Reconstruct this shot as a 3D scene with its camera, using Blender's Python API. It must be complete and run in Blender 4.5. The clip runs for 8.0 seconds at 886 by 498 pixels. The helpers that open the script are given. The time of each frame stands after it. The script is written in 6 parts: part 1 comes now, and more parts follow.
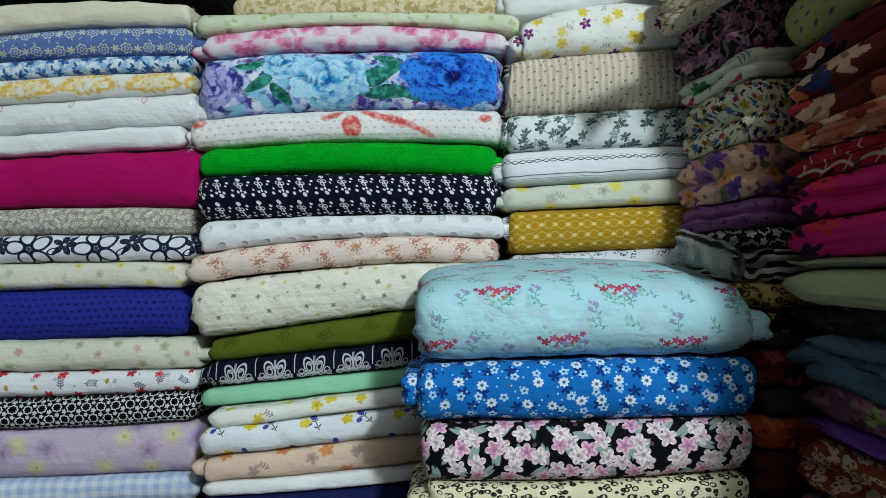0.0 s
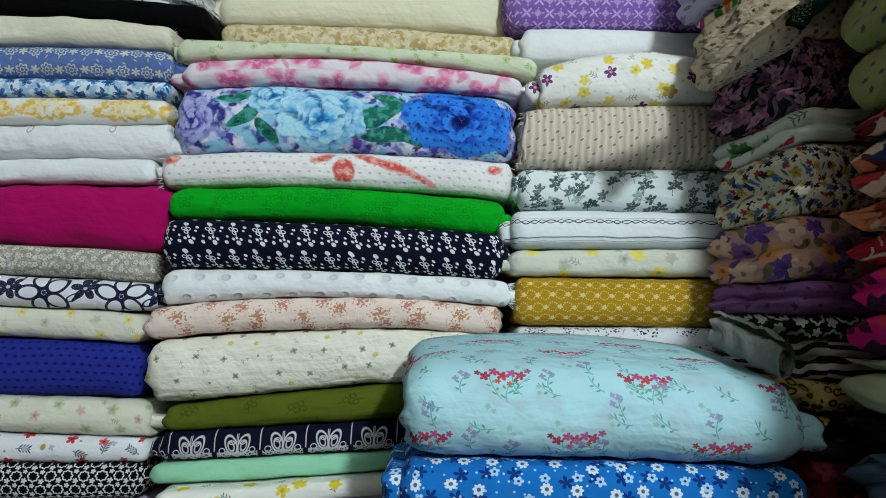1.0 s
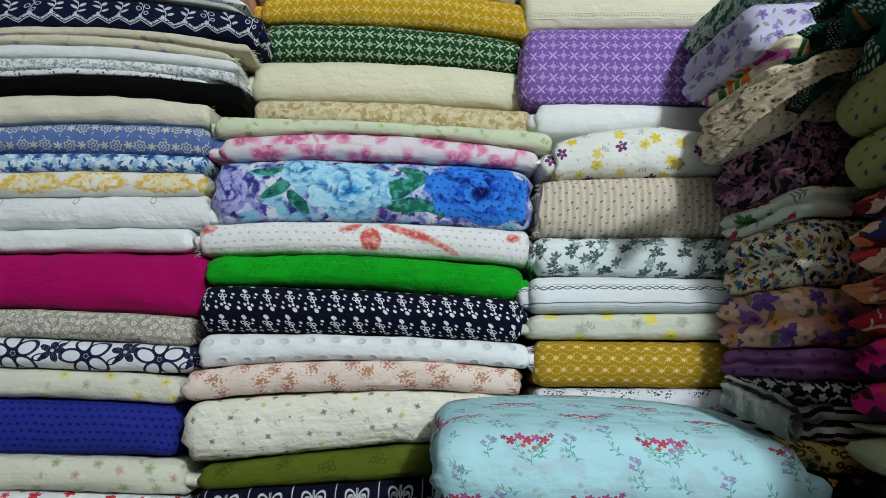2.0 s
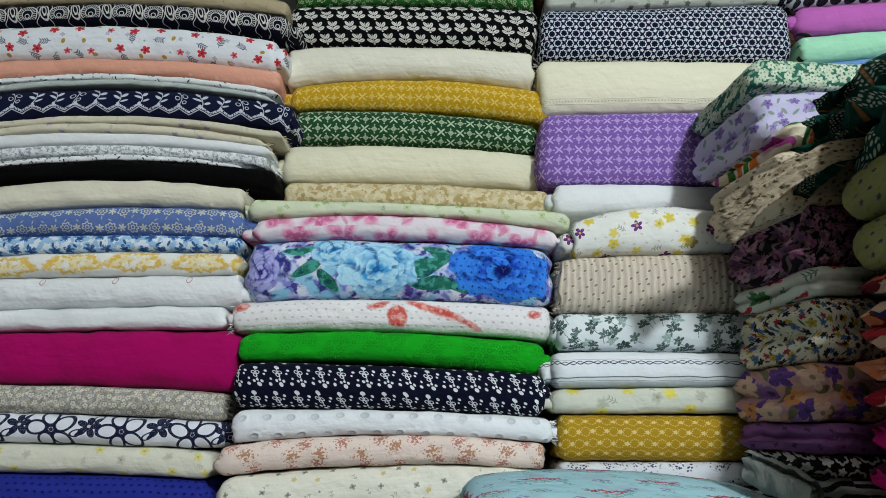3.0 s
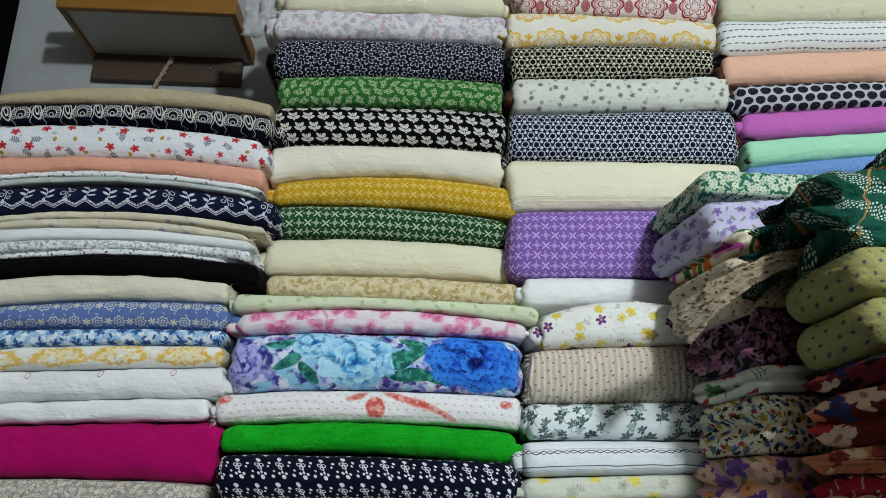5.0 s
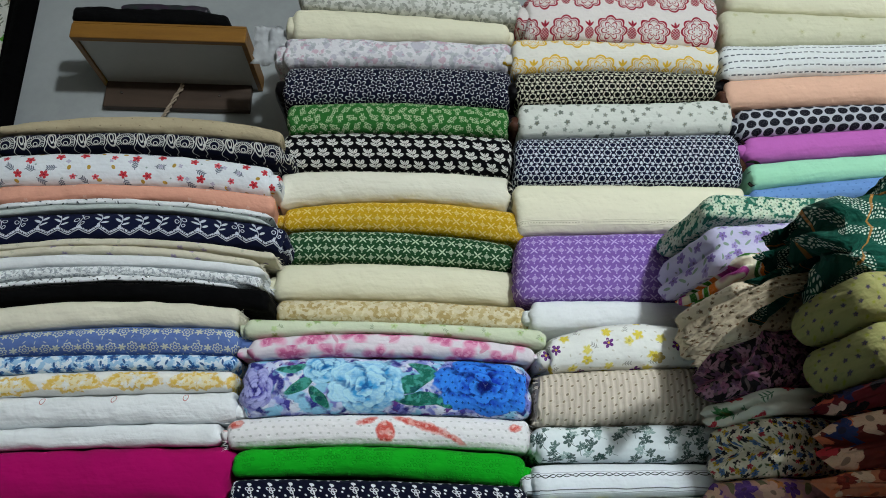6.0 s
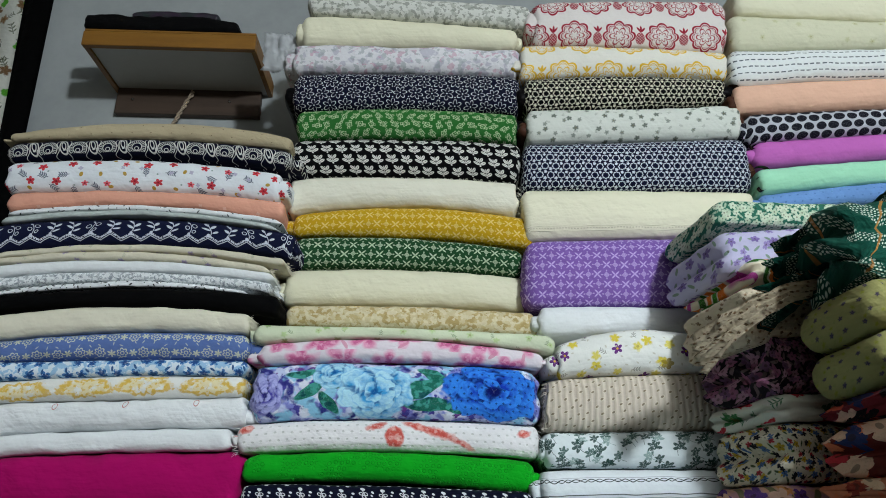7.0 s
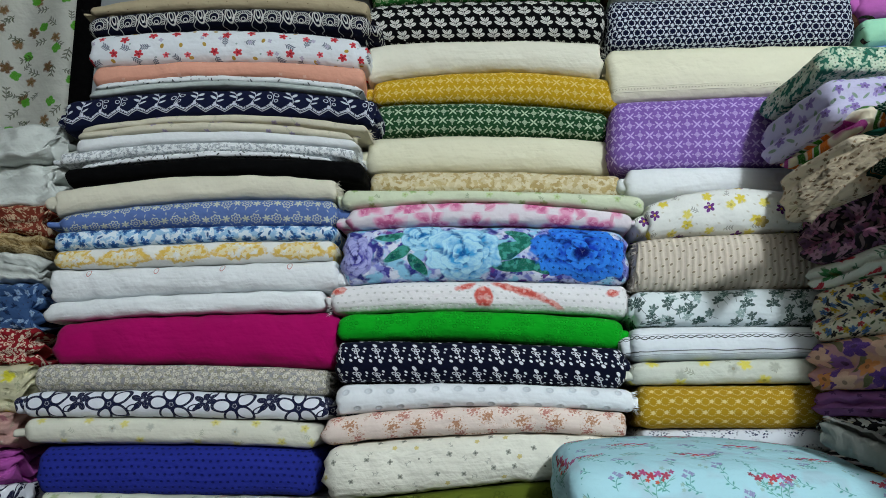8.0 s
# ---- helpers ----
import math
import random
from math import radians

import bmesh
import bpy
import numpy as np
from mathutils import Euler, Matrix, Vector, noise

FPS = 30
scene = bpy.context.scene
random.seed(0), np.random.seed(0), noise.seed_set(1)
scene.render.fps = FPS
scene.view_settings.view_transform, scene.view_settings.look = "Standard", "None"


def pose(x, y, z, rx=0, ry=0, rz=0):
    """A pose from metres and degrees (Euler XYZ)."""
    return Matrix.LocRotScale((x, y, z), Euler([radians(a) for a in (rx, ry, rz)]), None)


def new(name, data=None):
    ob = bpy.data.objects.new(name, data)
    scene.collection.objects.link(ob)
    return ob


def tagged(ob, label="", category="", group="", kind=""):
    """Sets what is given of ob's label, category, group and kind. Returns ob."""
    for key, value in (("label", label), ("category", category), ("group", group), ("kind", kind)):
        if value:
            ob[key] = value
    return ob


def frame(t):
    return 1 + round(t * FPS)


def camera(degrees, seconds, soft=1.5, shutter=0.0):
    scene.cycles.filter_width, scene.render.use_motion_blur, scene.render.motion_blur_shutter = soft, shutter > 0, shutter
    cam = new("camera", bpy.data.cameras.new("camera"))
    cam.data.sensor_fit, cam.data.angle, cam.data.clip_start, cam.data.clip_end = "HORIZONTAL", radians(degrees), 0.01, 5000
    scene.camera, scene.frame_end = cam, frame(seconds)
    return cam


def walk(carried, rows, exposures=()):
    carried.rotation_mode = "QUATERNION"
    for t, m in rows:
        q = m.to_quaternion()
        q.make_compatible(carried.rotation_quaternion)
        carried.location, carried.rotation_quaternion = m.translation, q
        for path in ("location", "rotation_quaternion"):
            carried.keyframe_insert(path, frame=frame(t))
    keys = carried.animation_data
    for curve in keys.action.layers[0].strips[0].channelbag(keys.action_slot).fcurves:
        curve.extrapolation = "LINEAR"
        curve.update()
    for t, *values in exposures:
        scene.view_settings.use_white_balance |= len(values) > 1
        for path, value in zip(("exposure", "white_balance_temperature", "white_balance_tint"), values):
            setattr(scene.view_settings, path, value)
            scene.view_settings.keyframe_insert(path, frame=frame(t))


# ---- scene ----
cam = camera(60.5, 8.0, soft=0.65)
METRES, EYE, TILT, LEAN, TURN = 0.58, 1.3, 1.5, 1.0, 0.0
ROWS = [
    (0, 0.0000, 0.0000, 0.0000, -0.00, 0.00, -0.00),
    (0.2, -0.0540, 0.1077, 0.0379, 0.29, 0.59, -0.71),
    (0.3, -0.0597, 0.1481, 0.0442, 0.36, 1.35, -1.00),
    (0.5, -0.0297, 0.2223, 0.0524, 0.99, 2.78, -2.14),
    (0.8, -0.0146, 0.2718, 0.0544, 0.38, 3.89, -2.67),
    (1, -0.0175, 0.2833, 0.0558, -0.70, 3.47, -3.08),
    (1.2, -0.0120, 0.2654, 0.0600, -0.38, 3.48, -3.33),
    (1.5, -0.0168, 0.2237, 0.0837, -1.06, 4.57, -2.83),
    (1.8, -0.0480, 0.1772, 0.0966, -0.66, 6.23, -2.94),
    (2, -0.0742, 0.1596, 0.1055, -0.38, 6.79, -2.96),
    (2.2, -0.0778, 0.1470, 0.1072, 0.36, 7.90, -2.98),
    (3.3, -0.1408, 0.0221, 0.1597, 0.04, 12.47, -2.58),
    (3.5, -0.1295, -0.0003, 0.1777, -0.05, 13.08, -2.54),
    (4, -0.1406, -0.0485, 0.1808, -0.19, 14.52, -2.38),
    (4.5, -0.1408, -0.0700, 0.1924, -2.07, 15.50, -2.11),
    (4.7, -0.1509, -0.0813, 0.2034, -2.28, 15.60, -2.20),
    (5.8, -0.1835, -0.1406, 0.2109, -2.55, 18.15, -1.90),
    (6, -0.1824, -0.1405, 0.2163, -1.92, 17.59, -1.90),
    (6.5, -0.1734, -0.1492, 0.2143, -1.79, 17.42, -2.07),
    (7, -0.1841, -0.1536, 0.2233, -1.30, 17.79, -2.05),
    (7.2, -0.2116, -0.1516, 0.1982, -1.02, 18.03, -1.96),
    (7.5, -0.2479, -0.1392, 0.1623, 1.01, 15.17, -2.24),
    (7.7, -0.2550, -0.1241, 0.1187, 2.33, 13.02, -2.35),
    (7.9, -0.2657, -0.1133, 0.1068, 3.09, 10.74, -2.18),
    (8, -0.2859, -0.1092, 0.1039, 2.98, 9.99, -2.09),
]
walk(cam, [(t, pose(0, 0, EYE, TILT, LEAN, TURN) @ pose(METRES * x, METRES * y, METRES * z, 90 + pitch, roll, yaw)) for t, x, y, z, yaw, pitch, roll in ROWS],
     [(0.0, 0.46, 6300, 5), (1.5, 0.46, 6420, 7), (3.5, 0.46, 6500, 10), (6.0, 0.46, 6420, 9), (8.0, 0.46, 6300, 9)])

# world, lamps
world = bpy.data.worlds.new("world")
scene.world = world
world.use_nodes = True
world.node_tree.nodes["Background"].inputs["Color"].default_value = (0.75, 0.82, 0.9, 1)
world.node_tree.nodes["Background"].inputs["Strength"].default_value = 0.011


def lamp(name, kind, m, energy, colour, **sizes):
    data = bpy.data.lights.new(name, kind)
    data.energy, data.color = energy, colour
    ob = new(name, data)
    ob.matrix_world = m
    if kind == "POINT":
        data.shadow_soft_size = sizes["radius"]
    else:
        data.shape, data.size, data.size_y = "RECTANGLE", sizes["w"], sizes["h"]
    return ob


LAMP = (1.0, -1.85, 2.86)
lamp("bulb_light", "POINT", pose(*LAMP), 214, (0.9, 0.97, 1.0), radius=0.1)


# ---- materials: cloth prints drawn with arithmetic on the cloth's own coordinates, in metres ----
MATS = {}
NOW = {}


def tint(code):
    """A colour from its sRGB hex code."""
    v = [int(code[i:i + 2], 16) / 255 for i in (0, 2, 4)]
    return tuple(c / 12.92 if c < 0.04045 else ((c + 0.055) / 1.055) ** 2.4 for c in v)


class Field:
    """A number that varies over the surface."""

    def __init__(self, socket):
        self.socket = socket

    def __add__(self, o): return calc("ADD", self, o)
    def __radd__(self, o): return calc("ADD", o, self)
    def __sub__(self, o): return calc("SUBTRACT", self, o)
    def __rsub__(self, o): return calc("SUBTRACT", o, self)
    def __mul__(self, o): return calc("MULTIPLY", self, o)
    def __rmul__(self, o): return calc("MULTIPLY", o, self)
    def __truediv__(self, o): return calc("DIVIDE", self, o)
    def __neg__(self): return calc("MULTIPLY", self, -1.0)


def plug(value, socket):
    if isinstance(value, Field):
        NOW["tree"].links.new(value.socket, socket)
    else:
        socket.default_value = value


def node(kind):
    return NOW["tree"].nodes.new(kind)


def calc(op, *args):
    n = node("ShaderNodeMath")
    n.operation = op
    for a, s in zip(args, n.inputs):
        plug(a, s)
    return Field(n.outputs[0])


def floor_(a): return calc("FLOOR", a)
def abs_(a): return calc("ABSOLUTE", a)
def sin_(a): return calc("SINE", a)
def cos_(a): return calc("COSINE", a)
def low(a, b): return calc("MINIMUM", a, b)
def high(a, b): return calc("MAXIMUM", a, b)
def less(a, b): return calc("LESS_THAN", a, b)
def root(a): return calc("SQRT", a)


def edge(a, soft=0.0009):
    """1 where a is above 0, 0 below, with a soft rim."""
    n = node("ShaderNodeMath")
    n.operation, n.use_clamp = "MULTIPLY_ADD", True
    plug(a, n.inputs[0])
    n.inputs[1].default_value, n.inputs[2].default_value = 1 / soft, 0.5
    return Field(n.outputs[0])


def union(*masks):
    out = masks[0]
    for m in masks[1:]:
        out = high(out, m)
    return out


def vec(x, y, z=0.0):
    n = node("ShaderNodeCombineXYZ")
    plug(x, n.inputs[0]), plug(y, n.inputs[1]), plug(z, n.inputs[2])
    return Field(n.outputs[0])


def grain(u, v, scale, detail=2.0, seed=0.0, stretch=1.0, distort=0.0):
    n = node("ShaderNodeTexNoise")
    n.inputs["Distortion"].default_value = distort
    n.inputs["Scale"].default_value, n.inputs["Detail"].default_value = scale, detail
    plug(vec(u, v * stretch, seed), n.inputs["Vector"])
    return Field(n.outputs["Fac"])


def rand(cu, cv, seed):
    n = node("ShaderNodeTexWhiteNoise")
    n.noise_dimensions = "3D"
    plug(vec(cu, cv, seed), n.inputs["Vector"])
    s = node("ShaderNodeSeparateColor")
    NOW["tree"].links.new(n.outputs["Color"], s.inputs[0])
    return [Field(o) for o in s.outputs]


def voronoi(u, v, scale, feature="F1", seed=0.0, randomness=1.0):
    n = node("ShaderNodeTexVoronoi")
    n.feature = feature
    n.inputs["Scale"].default_value, n.inputs["Randomness"].default_value = scale, randomness
    plug(vec(u, v, seed), n.inputs["Vector"])
    return Field(n.outputs["Distance"])


def turned(x, y, a):
    c, s = cos_(a), sin_(a)
    return x * c + y * s, y * c - x * s


def disc(x, y, r): return edge(r - root(x * x + y * y))
def ring(x, y, r, w): return edge(w / 2 - abs_(root(x * x + y * y) - r))
def oval(x, y, a, b): return edge((1.0 - root((x / a) * (x / a) + (y / b) * (y / b))) * min(a, b))
def line(d, w): return edge(w / 2 - abs_(d))


def petal_gap(x, y, r, n, dip, turn=0.0):
    """Distance inwards from the rim of a flower with n petals."""
    th = calc("ARCTAN2", y, x)
    rim = (1 - dip) + dip * abs_(cos_((th + turn) * (n / 2)))
    return rim * r - root(x * x + y * y)


def flower(x, y, r, n=5, dip=0.45, turn=0.0): return edge(petal_gap(x, y, r, n, dip, turn))
def outline(x, y, r, n, w, dip=0.4, turn=0.0): return edge(w / 2 - abs_(petal_gap(x, y, r, n, dip, turn)))


def cell(u, v, su, sv, drop=0.5, jitter=0.0, seed=1.0, spin=0.0):
    """Repeats: the place within a cell, from its middle, and the cell's own random numbers."""
    row = floor_(v / sv)
    uu = u / su + drop * calc("FLOORED_MODULO", row, 2.0)
    col = floor_(uu)
    r = rand(col, row, seed)
    x, y = (uu - col - 0.5) * su, (v / sv - row - 0.5) * sv
    if jitter:
        x, y = x + (r[0] - 0.5) * (jitter * su), y + (r[1] - 0.5) * (jitter * sv)
    if spin:
        x, y = turned(x, y, r[2] * spin)
    return x, y, r


def sprig(x, y, size, leaves=3):
    """A stem with pairs of leaves."""
    m = line(x, size * 0.07) * edge(size * 0.5 - abs_(y))
    ax = abs_(x)
    for i in range(leaves):
        cy = size * (-0.25 + 0.6 * i / max(1, leaves - 1))
        lx, ly = turned(ax - size * 0.15, y - cy - size * 0.06, 0.7)
        m = high(m, oval(lx, ly, size * 0.17, size * 0.055))
    return m


class Print:
    """What is drawn on one cloth."""

    def __init__(self, base, warp):
        n = node("ShaderNodeUVMap")
        s = node("ShaderNodeSeparateXYZ")
        NOW["tree"].links.new(n.outputs[0], s.inputs[0])
        self.u0, self.v0 = Field(s.outputs[0]), Field(s.outputs[1])
        self.u, self.v = self.u0, self.v0
        if warp:
            self.u = self.u0 + (grain(self.u0, self.v0, 22, 1.0, 3.0) - 0.5) * warp
            self.v = self.v0 + (grain(self.u0, self.v0, 22, 1.0, 8.0) - 0.5) * warp
        self.colour, self.relief = base, None
        self.ink = edge(grain(self.u0, self.v0, 420, 2.0, 31.0) - 0.34, 0.3) * 0.25 + 0.75

    def put(self, mask, colour, amount=1.0):
        n = node("ShaderNodeMix")
        n.data_type = "RGBA"
        plug(mask * self.ink * amount, n.inputs[0])
        for c, s in ((self.colour, n.inputs[6]), (colour, n.inputs[7])):
            if isinstance(c, Field):
                NOW["tree"].links.new(c.socket, s)
            else:
                s.default_value = (*tint(c), 1) if isinstance(c, str) else (*c, 1)
        self.colour = Field(n.outputs[2])

    def raise_(self, mask, amount):
        self.relief = mask * amount if self.relief is None else self.relief + mask * amount


def fabric(key, base, draw=None, rough=0.85, warp=0.006, vary=0.12, sheen=0.012, weave=0.00012, creases=0.0016):
    m = bpy.data.materials.new(key)
    m.use_nodes = True
    NOW["tree"] = m.node_tree
    b = m.node_tree.nodes["Principled BSDF"]
    p = Print(tint(base), warp)
    if draw:
        draw(p)
    u, v = p.u0, p.v0
    # worn, uneven dye at two scales
    blot = grain(u, v, 9, 3.0, 5.0) * 0.65 + grain(u, v, 260, 2.0, 6.0, 0.5) * 0.35
    n = node("ShaderNodeMix")
    n.data_type, n.blend_type = "RGBA", "MULTIPLY"
    n.inputs[0].default_value = 1.0
    if isinstance(p.colour, Field):
        m.node_tree.links.new(p.colour.socket, n.inputs[6])
    else:
        n.inputs[6].default_value = (*p.colour, 1)
    g = blot * (2 * vary) + (1 - vary)
    gc = node("ShaderNodeCombineColor")
    for s in gc.inputs:
        plug(g, s)
    m.node_tree.links.new(gc.outputs[0], n.inputs[7])
    m.node_tree.links.new(n.outputs[2], b.inputs["Base Color"])
    b.inputs["Roughness"].default_value = rough
    b.inputs["Sheen Weight"].default_value, b.inputs["Sheen Roughness"].default_value = sheen, 0.5
    b.inputs["Specular IOR Level"].default_value = 0.07
    # creases, puckers and the weave itself
    h = grain(u, v, 14, 3.0, 11.0, 2.6) * creases * 3.4 + grain(u + v * 0.6, v, 50, 3.0, 12.0, 0.45) * creases * 1.05 + grain(u - v * 0.4, v, 150, 1.0, 15.0, 0.6) * creases * 0.2
    h = h + grain(u + v * 0.8, v, 17, 2.0, 21.0, 0.7, 1.3) * creases * 1.3
    h = h + grain(u, v, 1100, 1.0, 13.0) * weave
    if p.relief is not None:
        h = h + p.relief
    bump = node("ShaderNodeBump")
    bump.inputs["Strength"].default_value, bump.inputs["Distance"].default_value = 1.0, 1.0
    plug(h, bump.inputs["Height"])
    m.node_tree.links.new(bump.outputs[0], b.inputs["Normal"])
    MATS[key] = m
    return m


# prints
def navy_arcs(p):
    white = "d2d3cd"
    x, y, r = cell(p.u, p.v + 0.05, 0.066, 0.1, 0.0)
    y = y + 0.006
    rr, th = root(x * x + y * y), calc("ARCTAN2", y, x)
    open_ = edge(y + 0.012)
    p.put(union(ring(x, y, 0.0195, 0.002) * open_, ring(x, y, 0.0105, 0.0018) * open_, ring(x, y + 0.004, 0.0045, 0.0016)), white)
    p.put(edge(sin_(th * 22.0) - 0.3, 0.4) * edge(rr - 0.012) * edge(0.0175 - rr) * open_, white, 0.9)
    a, b, r2 = cell(p.u + 0.033, p.v + 0.05, 0.066, 0.1, 0.0)
    p.put(union(loop_shape(a - 0.001, b, 0.009, 0.02, 0.25, 0.0022), loop_shape(a, b - 0.003, 0.004, 0.011, 0.35, 0.0017), disc(a - 0.002, b + 0.008, 0.0022)), white)
    p.put(line(abs_(a) - 0.0125 - 0.004 * sin_(b * 170.0), 0.0016), white)


def red_flowers(p):
    x, y, r = cell(p.u, p.v, 0.058, 0.046, 0.5, 0.3, 4.0, 6.0)
    red = "c8323f"
    x2, y2, r2 = cell(p.u + 0.031, p.v + 0.02, 0.046, 0.04, 0.5, 0.35, 9.0, 6.0)
    p.put(sprig(x2, y2, 0.024, 4) * less(r2[0], 0.6), "5c6478")
    p.put(oval(x2, y2, 0.0055, 0.004) * less(0.6, r2[0]), "b39236")
    p.put(flower(x, y, 0.0105, 5, 0.5) * less(r[2], 0.62), red)
    p.put(flower(x, y, 0.008, 5, 0.5) * less(0.62, r[2]), "dc5a66")
    p.put(disc(x, y, 0.0022), "8a2030")
    x3, y3, r3 = cell(p.u + 0.013, p.v + 0.011, 0.041, 0.036, 0.5, 0.5, 14.0, 6.0)
    p.put(flower(x3, y3, 0.0055, 4, 0.5) * less(r3[2], 0.4), "b9b6cc")
    p.put(disc(x3, y3, 0.0022) * less(0.7, r3[2]), "8fa3a0")


def faint_dots(colour, su=0.04, sv=0.03, size=0.004, amount=0.7):
    def draw(p):
        x, y, r = cell(p.u, p.v, su, sv, 0.5, 0.3, 3.0, 6.0)
        p.put(flower(x, y, size, 4, 0.5), colour, amount)
    return draw


def sparse_marks(colour, su=0.03, sv=0.012):
    def draw(p):
        x, y, r = cell(p.u, p.v, su, sv, 0.5, 0.5, 3.0, 6.0)
        p.put(oval(x, y, 0.0045, 0.0015) * less(r[0], 0.7), colour)
        x, y, r = cell(p.u + 0.01, p.v, su * 0.7, sv, 0.5, 0.4, 7.0, 6.0)
        p.put(disc(x, y, 0.0014) * less(r[0], 0.6), colour)
    return draw


def navy_vine(p):
    w = "ccd2dc"
    q = p.u / 0.042
    tri = abs_(q - floor_(q) - 0.5) * 2.0
    c = tri * 0.013 - 0.02
    lace = edge(grain(p.u, p.v, 330, 0.0, 2.0) - 0.4, 0.1)
    p.put(edge(0.0028 - abs_(p.v - c)) * lace, w)
    p.put(edge(0.0012 - abs_(p.v - c + 0.0062)), w, 0.9)
    p.put(edge(0.0045 - abs_(p.v - c - 0.001)) * edge(tri - 0.86, 0.06), w)
    x, y, r = cell(p.u + 0.021, p.v * 0.0 + 0.1, 0.042, 1.0, 0.0, 0.0, 3.0)
    y = p.v - 0.008
    bend = x - 0.005 * sin_(y * 110.0 + r[0] * 3.0)
    p.put(line(bend, 0.0017) * edge(0.018 - abs_(y)), w)
    for dx, dy, ang, a, b in ((0.008, 0.008, 0.6, 0.0085, 0.003), (-0.008, 0.002, -0.5, 0.008, 0.0028), (0.0085, -0.006, 0.4, 0.0065, 0.0025), (-0.004, 0.016, -1.0, 0.0075, 0.0028)):
        lx, ly = turned(bend - dx, y - dy, ang)
        p.put(oval(lx, ly, a, b) * less(r[1], 0.62), w)
    p.put(union(ring(bend - 0.008, y - 0.009, 0.0052, 0.0017), ring(bend + 0.009, y - 0.002, 0.0045, 0.0016), ring(bend - 0.007, y + 0.006, 0.0036, 0.0015), disc(bend + 0.002, y - 0.017, 0.0028)) * less(0.62, r[1]), w)


def fine_floral(colours, scale=55, amount=0.8, cut=0.52, seed=2.0):
    """A dense small print of blurred leaves."""
    def draw(p):
        for i, c in enumerate(colours):
            n = grain(p.u, p.v, scale * (1 + 0.35 * i), 2.5, seed + 3.1 * i)
            p.put(edge(n - cut - 0.03 * (i % 2), 0.035), c, amount)
    return draw


def blue_daisy(p):
    w = "c8cdb8"
    x, y, r = cell(p.u, p.v, 0.042, 0.036, 0.5, 0.05, 3.0, 1.0)
    p.put(union(outline(x, y, 0.0105, 7, 0.0026, 0.35), ring(x, y, 0.0035, 0.0018)), w)
    x, y, r = cell(p.u + 0.021, p.v, 0.042, 0.036, 0.5, 0.05, 5.0, 1.0)
    p.put(flower(x, y, 0.0085, 6, 0.78), w)
    x, y, r = cell(p.u + 0.01, p.v + 0.016, 0.021, 0.036, 0.5, 0.3, 8.0, 6.0)
    p.put(oval(x, y, 0.0035, 0.0011), w, 0.8)


def blue_bouquets(p):
    x, y, r = cell(p.u, p.v, 0.034, 0.03, 0.5, 0.3, 4.0, 6.0)
    n = grain(p.u, p.v, 150, 2.0, 3.0)
    p.put(edge(grain(p.u, p.v, 70, 2.0, 1.0) - 0.5, 0.05), "9cc3e2")
    p.put(flower(x, y, 0.012, 5, 0.5) * edge(n - 0.42, 0.1), "3f78b8")
    p.put(flower(x, y, 0.007, 5, 0.5), "1d3f80", 0.8)
    x, y, r = cell(p.u + 0.015, p.v + 0.012, 0.022, 0.02, 0.5, 0.4, 8.0, 6.0)
    p.put(oval(x, y, 0.006, 0.0022) * less(r[0], 0.7), "2d5a90")


def yellow_wreaths(p):
    n = grain(p.u, p.v, 130, 2.0, 3.0)
    k = grain(p.u, p.v, 55, 2.0, 6.0)
    x, y, r = cell(p.u + 0.02, p.v + 0.036, 0.118, 0.07, 0.0, 0.1, 4.0)
    rr, th = root(x * x * 0.16 + y * y), calc("ARCTAN2", y, x)
    p.put(edge(0.02 - rr, 0.004) * edge(k - 0.44, 0.1), "ecdca4", 0.8)
    p.put(edge(0.003 - abs_(rr - 0.018 + 0.003 * sin_(th * 9.0)) + (n - 0.5) * 0.016, 0.003), "e0b93e", 0.85)
    p.put(edge(0.018 - rr, 0.004) * edge(n - 0.58, 0.05), "dfb842", 0.7)


def pink_loops(p):
    x, y, r = cell(p.u - 0.02, p.v - 0.021, 0.137, 0.4, 0.0)
    y = p.v - 0.022
    p.put(edge(0.0012 - abs_(root((x / 0.55) * (x / 0.55) + y * y) - 0.0085)), "c08484")


def beige_flowers(p):
    n = voronoi(p.u, p.v, 130)
    p.put(edge(0.42 - n, 0.1), "dcd9cc")
    p.put(edge(grain(p.u, p.v, 105, 2.0, 2.0) - 0.54, 0.04), "8b8c94", 0.8)
    p.put(edge(grain(p.u, p.v, 85, 2.0, 6.0) - 0.56, 0.04), "8a8660", 0.55)
    x, y, r = cell(p.u * 1.35, p.v * 1.35, 0.024, 0.021, 0.5, 0.35, 3.0, 6.0)
    p.put(flower(x, y, 0.0075, 5, 0.4), "d2cfc2")
    p.put(outline(x, y, 0.0085, 5, 0.0016, 0.4), "706a5c", 0.6)
    p.put(disc(x, y, 0.0022), "8f8c70", 0.7)


